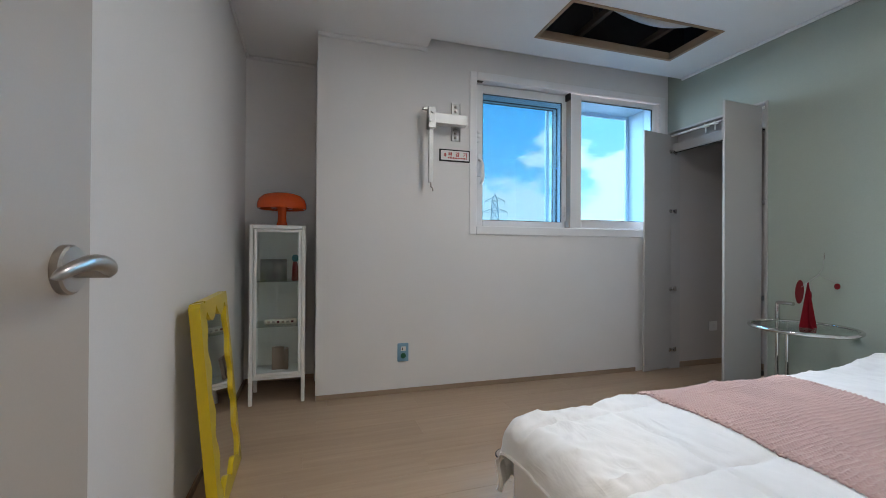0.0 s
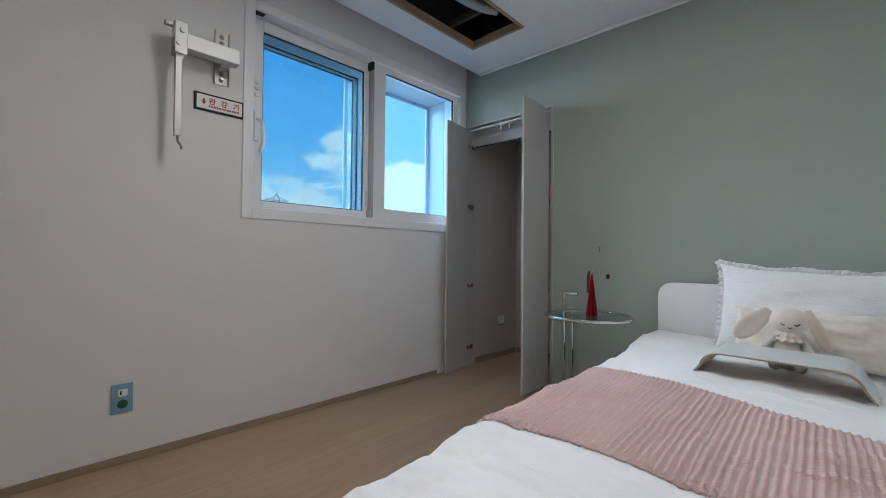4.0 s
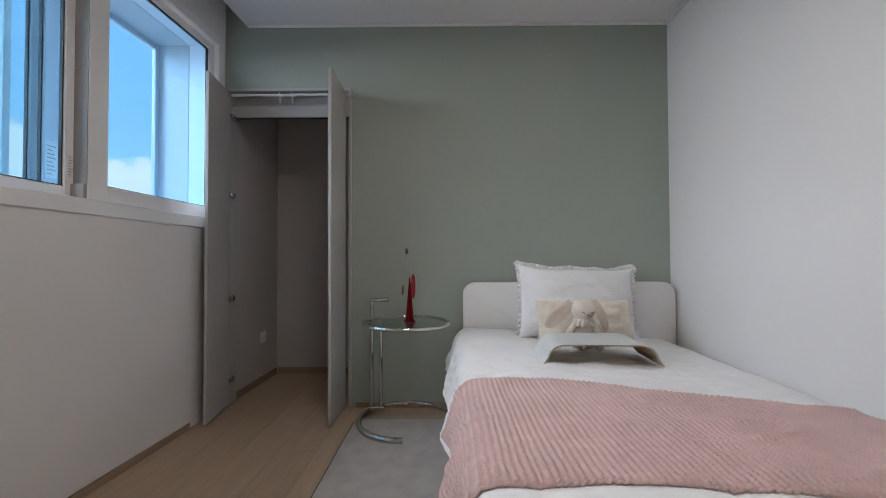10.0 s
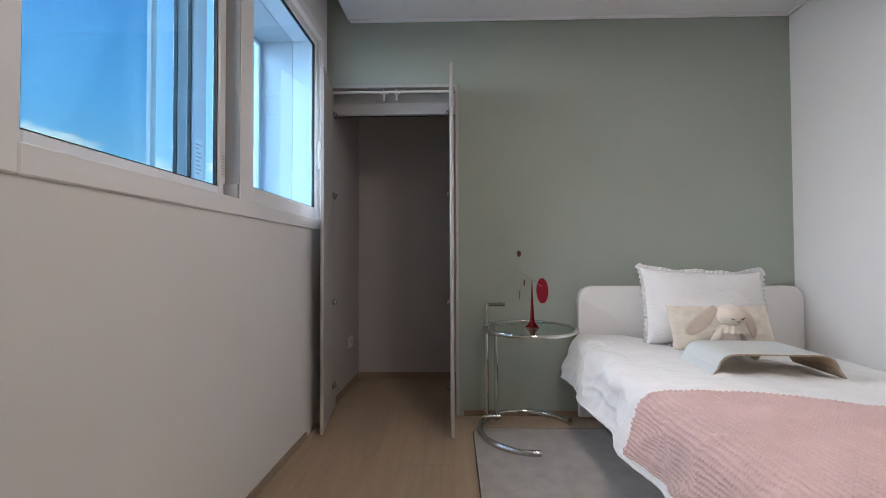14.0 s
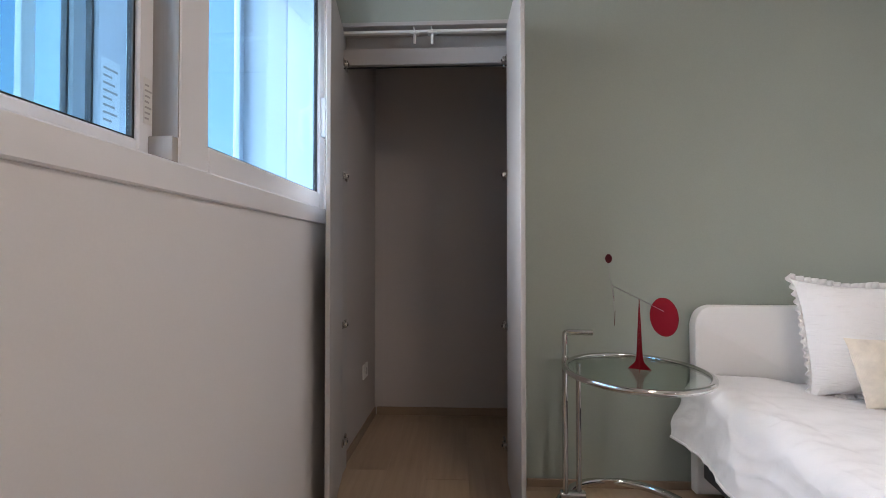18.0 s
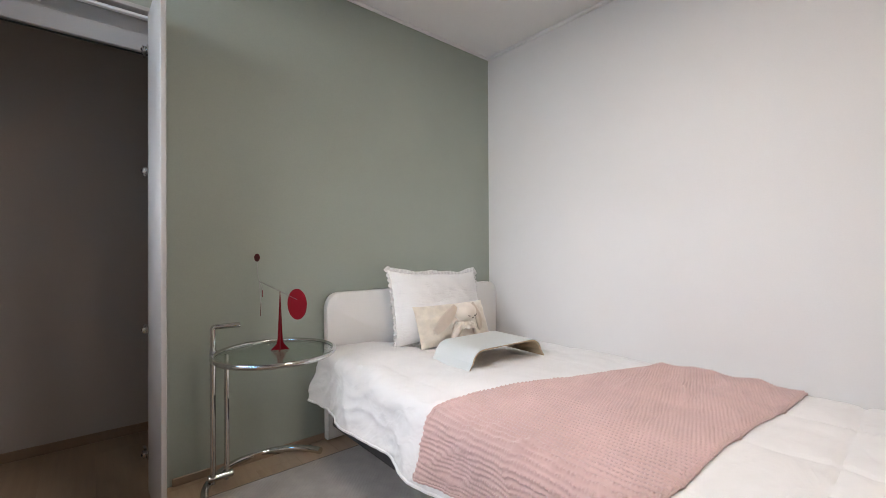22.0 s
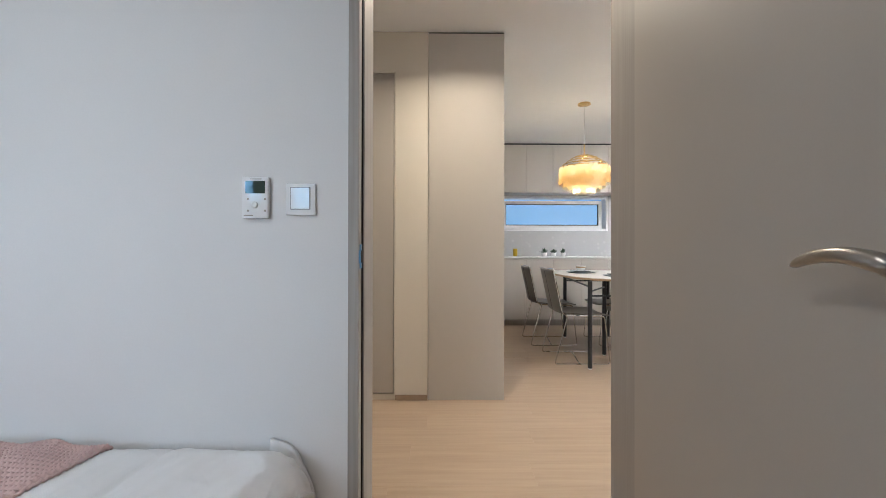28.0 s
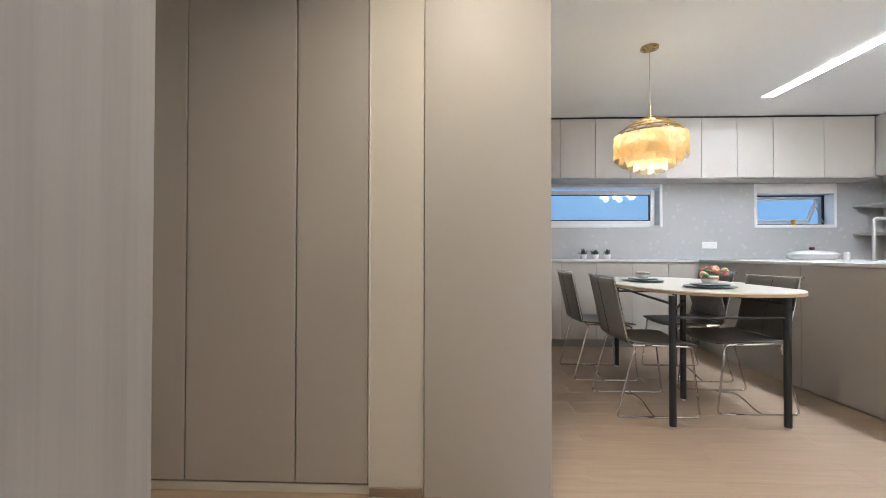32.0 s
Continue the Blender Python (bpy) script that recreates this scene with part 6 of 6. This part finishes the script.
# strip light
sl = thing("linear_ceiling_light", "long white linear light recessed in the kitchen ceiling", "ceiling light")
bm = B()
frame_box(bm, 0, 0, 0.125, 2.9, 0, 0.006, 0.016, 0.001)
bmesh.ops.transform(bm, matrix=Matrix.Translation((-2.880, -3.83, HALLCEIL - 0.0005)) @ Matrix.Rotation(radians(90), 4, "X") @ Matrix.Diagonal((1, 1, -1, 1)), verts=bm.verts)
part("frame", bm, M_WHITE, sl)
bm = B()
box(bm, -2.863, -3.812, HALLCEIL - 0.005, -2.772, -0.948, HALLCEIL - 0.001)
part("diffuser", bm, M_LED, sl, "glowing diffuser")

# ---- capiz pendant ----
pd = thing("pendant_lamp", "lit pendant of layered capiz shell discs on brass rings", "pendant lamp", m=pose(-1.262, -2.83, 0))
bm = B()
lathe(bm, [(0, HALLCEIL), (0.062, HALLCEIL), (0.062, HALLCEIL - 0.012), (0.03, HALLCEIL - 0.02), (0, HALLCEIL - 0.02)], 32)
part("canopy", bm, M_BRASS, pd)
bm = B()
cyl(bm, (0, 0, 2.075), (0, 0, HALLCEIL - 0.02), 0.0022, 8)
part("cord", bm, M_WIRE, pd)
bm = B()
cyl(bm, (0, 0, 1.958), (0, 0, 2.075), 0.006, 10)
part("stem", bm, M_BRASS, pd)
for rr_, zz in ((0.05, 1.962), (0.09, 1.950), (0.13, 1.930), (0.17, 1.902), (0.208, 1.872), (0.240, 1.838)):
    bm = B()
    sweep(bm, [(rr_ * math.cos(2 * math.pi * i / 48), rr_ * math.sin(2 * math.pi * i / 48), zz) for i in range(48)], 0.0042, 8, True)
    part("ring", bm, M_BRASS, pd)
for k in range(6):
    bm = B()
    a = k * math.pi / 3
    sweep(bm, [(r_ * math.cos(a), r_ * math.sin(a), z_) for r_, z_ in ((0.006, 1.968), (0.09, 1.950), (0.17, 1.902), (0.240, 1.838))], 0.0032, 6)
    part("rib", bm, M_BRASS, pd)
m = bpy.data.materials.new("capiz_shell")
m.use_nodes = True
nt = m.node_tree
nt.nodes.remove(nt.nodes["Principled BSDF"])
tl, df, gl, mx, mx2 = (nt.nodes.new(k) for k in ("ShaderNodeBsdfTranslucent", "ShaderNodeBsdfTransparent", "ShaderNodeBsdfGlossy", "ShaderNodeMixShader", "ShaderNodeMixShader"))
tl.inputs[0].default_value = (0.95, 0.875, 0.72, 1)
df.inputs[0].default_value = (0.98, 0.93, 0.82, 1)
gl.inputs["Roughness"].default_value = 0.25
mx.inputs[0].default_value = 0.34
mx2.inputs[0].default_value = 0.05
for a, b in ((tl.outputs[0], mx.inputs[1]), (df.outputs[0], mx.inputs[2]), (mx.outputs[0], mx2.inputs[1]), (gl.outputs[0], mx2.inputs[2]), (mx2.outputs[0], nt.nodes["Material Output"].inputs[0])):
    nt.links.new(a, b)
bm = B()
lathe(bm, [(0, -0.0006), (0.029, -0.0006), (0.029, 0.0006), (0, 0.0006)], 12)
shell_mesh = mesh_of("shell", bm, m, False)
rnd = random.Random(5)
for rr_, top, skip, rows in ((0.242, 1.842, 0, 5), (0.205, 1.836, 3, 6), (0.160, 1.842, 5, 7), (0.105, 1.842, 6, 8)):
    cnt = int(2 * math.pi * rr_ / 0.045)
    for row in range(skip, rows):
        for i in range(cnt):
            a = 2 * math.pi * (i + 0.5 * (row % 2)) / cnt + rnd.uniform(-0.05, 0.05)
            o = new("shell", shell_mesh)
            o.parent = pd
            o.matrix_local = Matrix.Translation((rr_ * math.cos(a), rr_ * math.sin(a), top - 0.026 - 0.030 * row)) @ Euler((radians(90 + rnd.uniform(-7, 7)), radians(rnd.uniform(-8, 8)), a + math.pi / 2 + rnd.uniform(-0.16, 0.16))).to_matrix().to_4x4()
bm = B()
bmesh.ops.create_uvsphere(bm, u_segments=16, v_segments=10, radius=0.034, matrix=Matrix.Translation((0, 0, 1.69)))
part("bulb", bm, M_BULB, pd, "warm glowing bulb")

# ---- dining table ----
dt = thing("dining_table", "cream oval dining table on slim black legs", "dining table", m=pose(0.035, 0.045, 0))
DTX, DTY, DHX, DHY = -1.555, -2.98, 0.50, 0.83
ol = []
for i in range(80):
    a = 2 * math.pi * i / 80
    c, s = math.cos(a), math.sin(a)
    ol.append((DTX + DHX * math.copysign(abs(c) ** 0.72, c), DTY + DHY * math.copysign(abs(s) ** 0.72, s)))
bm = B()
prism(bm, ol, 0.750, 0.766, "z")
part("top_core", bm, M_OAKEDGE, dt, "oak edge band", smooth=False)
bm = B()
prism(bm, [(DTX + (x - DTX) * 0.997, DTY + (y - DTY) * 0.997) for x, y in ol], 0.7665, 0.772, "z", 0.002)
part("tabletop", bm, M_TABLETOP, dt, smooth=False)
legs = [(-1.125, -2.24), (-1.765, -2.25), (-1.30, -3.52), (-1.80, -3.52), (-1.43, -2.70)]
for x, y in legs:
    bm = B()
    cyl(bm, (x, y, 0.012), (x, y, 0.7495), 0.019, 18)
    lg = part("leg", bm, M_BLACKMETAL, dt)
    bm = B()
    cyl(bm, (x, y, 0.0), (x, y, 0.0118), 0.012, 12)
    part("glide", bm, M_WHITE, lg, "pale glide")
for p, q, zz in (((-1.125, -2.24), (-1.765, -2.25), 0.625), ((-1.30, -3.52), (-1.80, -3.52), 0.66), ((-1.125, -2.24), (-1.43, -2.70), 0.66), ((-1.765, -2.25), (-1.80, -3.52), 0.70), ((-1.125, -2.24), (-1.30, -3.52), 0.70)):
    bm = B()
    cyl(bm, (*p, zz), (*q, zz), 0.0075, 10)
    part("stretcher", bm, M_BLACKMETAL, dt)


# ---- dining chairs ----
def chair():
    """Sled-base chair; it faces local -x, origin under the seat's middle."""
    c = thing("dining_chair", "taupe leather dining chair on a chrome wire sled base", "chair", "chairs round the dining table")
    W, D, DB = 0.225, 0.235, 0.17    # half width, seat front, seat back

    def seat(u, v):
        return (-D + (D + DB) * u, -W + 2 * W * v, 0.452 - 0.012 * math.sin(math.pi * u) + 0.012 * (2 * v - 1) ** 2 - 0.02 * (1 - u) ** 6)
    bm = B()
    sheet(bm, seat, span(0, 1, 12), span(0, 1, 12))
    o = part("seat", bm, M_CHAIR, c)
    thicken(o, 0.012)

    def back(u, v):
        k = 2 * v - 1
        return (DB + 0.005 + 0.080 * u + 0.018 * (1 - k * k), -W + 2 * W * v, 0.455 + 0.375 * u)
    bm = B()
    sheet(bm, back, span(0, 1, 12), span(0, 1, 14))
    o = part("backrest", bm, M_CHAIR, c)
    thicken(o, 0.014, 0)
    bm = B()
    sweep(bm, [Vector(back(u, 0.5)) - Vector((0.0085, 0, 0)) for u in span(0.03, 0.97, 10)], 0.0016, 5)
    sweep(bm, [Vector(back(u, 0.5)) + Vector((0.0085, 0, 0)) for u in span(0.03, 0.97, 10)], 0.0016, 5)
    part("seam", bm, M_BLACK, c, "dark stitched seam")
    for s in (-1, 1):
        y = s * (W + 0.005)
        bm = B()
        sweep(bm, rounded([(DB + 0.088, y * 0.99, 0.842), (DB + 0.005, y, 0.455), (0.130, y, 0.435), (0.245, y, 0.008), (-0.245, y, 0.008), (-0.195, y, 0.43), (DB - 0.02, y, 0.438)], 0.03), 0.006, 8)
        part("side_frame", bm, M_CHROME, c, "chrome wire side frame")
    bm = B()
    sweep(bm, [(DB + 0.090 + 0.016 * math.cos(math.pi * y / (2.2 * W)), y, 0.842) for y in span(-W * 1.09, W * 1.09, 12)], 0.0075, 8)
    part("top_bar", bm, M_CHROME, c)
    bm = B()
    sweep(bm, [(0.0 + 0.02, y, 0.008 + 0.045 * math.cos(math.pi * y / (2 * W)) ** 2) for y in span(-W, W, 14)], 0.006, 8)
    part("cross_stretcher", bm, M_CHROME, c)
    return c


first = chair()
first.matrix_world = pose(-1.073, -2.56, 0, 0, 0, 0)
copy_thing(first, pose(-1.02, -3.28, 0, 0, 0, 0))
copy_thing(first, pose(-1.707, -2.63, 0, 0, 0, 180))
copy_thing(first, pose(-1.74, -3.28, 0, 0, 0, 180))
bm = cushion_mesh(0.42, 0.30, 0.10, 0.01, 4, 20)
solo("striped_cushion", bm, paint("striped_grey_fabric", (0.30, 0.29, 0.28), 0.9, 0.3, 60, 0.2, broad=40), "grey and white striped cushion on a dining chair", "cushion", pose(-1.895, -3.25, 0.63, 0, -16, 180))


# ---- table setting ----
def plate(x, y):
    p = thing("place_setting_plate", "stacked slate plates on the dining table", "plate", "place settings", pose(x, y, 0.7725))
    bm = B()
    lathe(bm, [(0, 0), (0.10, 0), (0.145, 0.008), (0.15, 0.012), (0.144, 0.012), (0.10, 0.005), (0, 0.005)], 36)
    part("charger", bm, M_PLATE, p)
    bm = B()
    lathe(bm, [(0, 0.0125), (0.07, 0.0125), (0.105, 0.02), (0.11, 0.025), (0.104, 0.025), (0.07, 0.018), (0, 0.017)], 32)
    part("side_plate", bm, M_PLATE, p)


plate(-1.465, -2.475)
plate(-1.305, -3.055)
for x, y in ((-1.305, -3.055), (-1.465, -2.475)):
    cp = thing("cup", "white cup with a brown band standing on plates", "cup", "cups", pose(x, y, 0.7985))
    bm = B()
    lathe(bm, [(0, 0), (0.03, 0), (0.044, 0.014), (0.05, 0.05), (0.047, 0.05), (0.040, 0.014), (0, 0.006)], 28)
    part("bowl", bm, M_PORC, cp)
    bm = B()
    lathe(bm, [(0.0492, 0.030), (0.0505, 0.043), (0.0507, 0.043), (0.0494, 0.030)], 28)
    part("band", bm, M_OAKEDGE, cp)
fl = thing("flower_bunch", "small bunch of peach and cream flowers in a cup", "flowers", m=pose(-1.465, -2.475, 0.846) @ Matrix.Diagonal((1.35, 1.35, 1.35, 1)))
rnd = random.Random(3)
cols = [paint("peach_petal", (0.62, 0.34, 0.20), 0.7, 0.15), paint("cream_petal", (0.66, 0.55, 0.36), 0.7, 0.12), paint("rose_petal", (0.50, 0.16, 0.15), 0.7, 0.15), paint("pale_green_leaf", (0.16, 0.26, 0.14), 0.6, 0.15)]
for i in range(16):
    bm = B()
    c = Vector((rnd.uniform(-0.06, 0.06), rnd.uniform(-0.05, 0.05), rnd.uniform(0.0, 0.045)))
    for k in range(9):
        a, t = rnd.uniform(0, 6.28), rnd.uniform(0.2, 1.4)
        d = Vector((math.cos(a) * math.sin(t), math.sin(a) * math.sin(t), math.cos(t)))
        blob(bm, c + d * 0.010, 0.011, 0.011, 0.005, d.to_track_quat("Z", "Y").to_matrix().to_4x4(), 6)
    part("bloom", bm, cols[i % 4], fl)


# ---- globe lamp of the living end, whose glow the kitchen panes mirror ----
gp = thing("globe_chandelier", "lit chandelier of white globes in the living area", "chandelier", m=pose(-3.3, -0.85, 0))
bm = B()
cyl(bm, (0, 0, 2.26), (0, 0, HALLCEIL), 0.008, 10)
part("stem", bm, M_BRASS, gp)
m_globe = glow("opal_globe", (1.0, 0.90, 0.79), 120.0)
for k in range(6):
    a = k * math.pi / 3
    bm = B()
    cyl(bm, (0, 0, 2.27), (0.30 * math.cos(a), 0.30 * math.sin(a), 2.27), 0.006, 8)
    part("arm", bm, M_BRASS, gp)
    bm = B()
    bmesh.ops.create_uvsphere(bm, u_segments=18, v_segments=12, radius=0.055, matrix=Matrix.Translation((0.30 * math.cos(a), 0.30 * math.sin(a), 2.20)))
    part("globe", bm, m_globe, gp, "glowing opal globe")


# ---- floor: laminate planks on a dark base ----
bm = B()
box(bm, XL - 0.1, -0.21, -0.06, 3.80, 3.60, -0.008)
box(bm, -5.0, -5.0, -0.06, 2.72, -0.2101, -0.008)
fl_ob = setting("floor", bm, M_SUBFLOOR, "light oak laminate floor through bedroom, closet and hall", "floor")
PWID, PLEN = 0.192, 1.212
_plank_meshes = {}


def plank(x0, y0, x1, y1):
    L, W = round(x1 - x0, 3), round(y1 - y0, 3)
    if L < 0.03 or W < 0.01:
        return
    if (L, W) not in _plank_meshes:
        b2 = B()
        e = 0.0009
        lo = [b2.verts.new(p) for p in ((0, 0, -0.008), (L, 0, -0.008), (L, W, -0.008), (0, W, -0.008))]
        mi = [b2.verts.new(p) for p in ((0, 0, -e), (L, 0, -e), (L, W, -e), (0, W, -e))]
        hi = [b2.verts.new(p) for p in ((e, e, 0), (L - e, e, 0), (L - e, W - e, 0), (e, W - e, 0))]
        for a, b in ((lo, mi), (mi, hi)):
            for i in range(4):
                b2.faces.new((a[i], a[(i + 1) % 4], b[(i + 1) % 4], b[i]))
        b2.faces.new(hi)
        _plank_meshes[(L, W)] = mesh_of("plank", b2, M_FLOOR, False)
    o = new("plank", _plank_meshes[(L, W)])
    o.parent = fl_ob
    o.location = (x0, y0, 0)


def lay(x0, y0, x1, y1, shift=0):
    k, y = shift, y0
    while y < y1 - 1e-4:
        yy = min(y + PWID, y1)
        x = x0 - ((k * 0.47) % 1.0) * PLEN
        while x < x1 - 1e-4:
            plank(max(x, x0), y, min(x + PLEN, x1) - 0.0004, yy - 0.0004)
            x += PLEN
        y, k = yy, k + 1


lay(XL, -0.205, 3.745, 3.52)
lay(KX, KY, 2.6, -0.2055, 3)
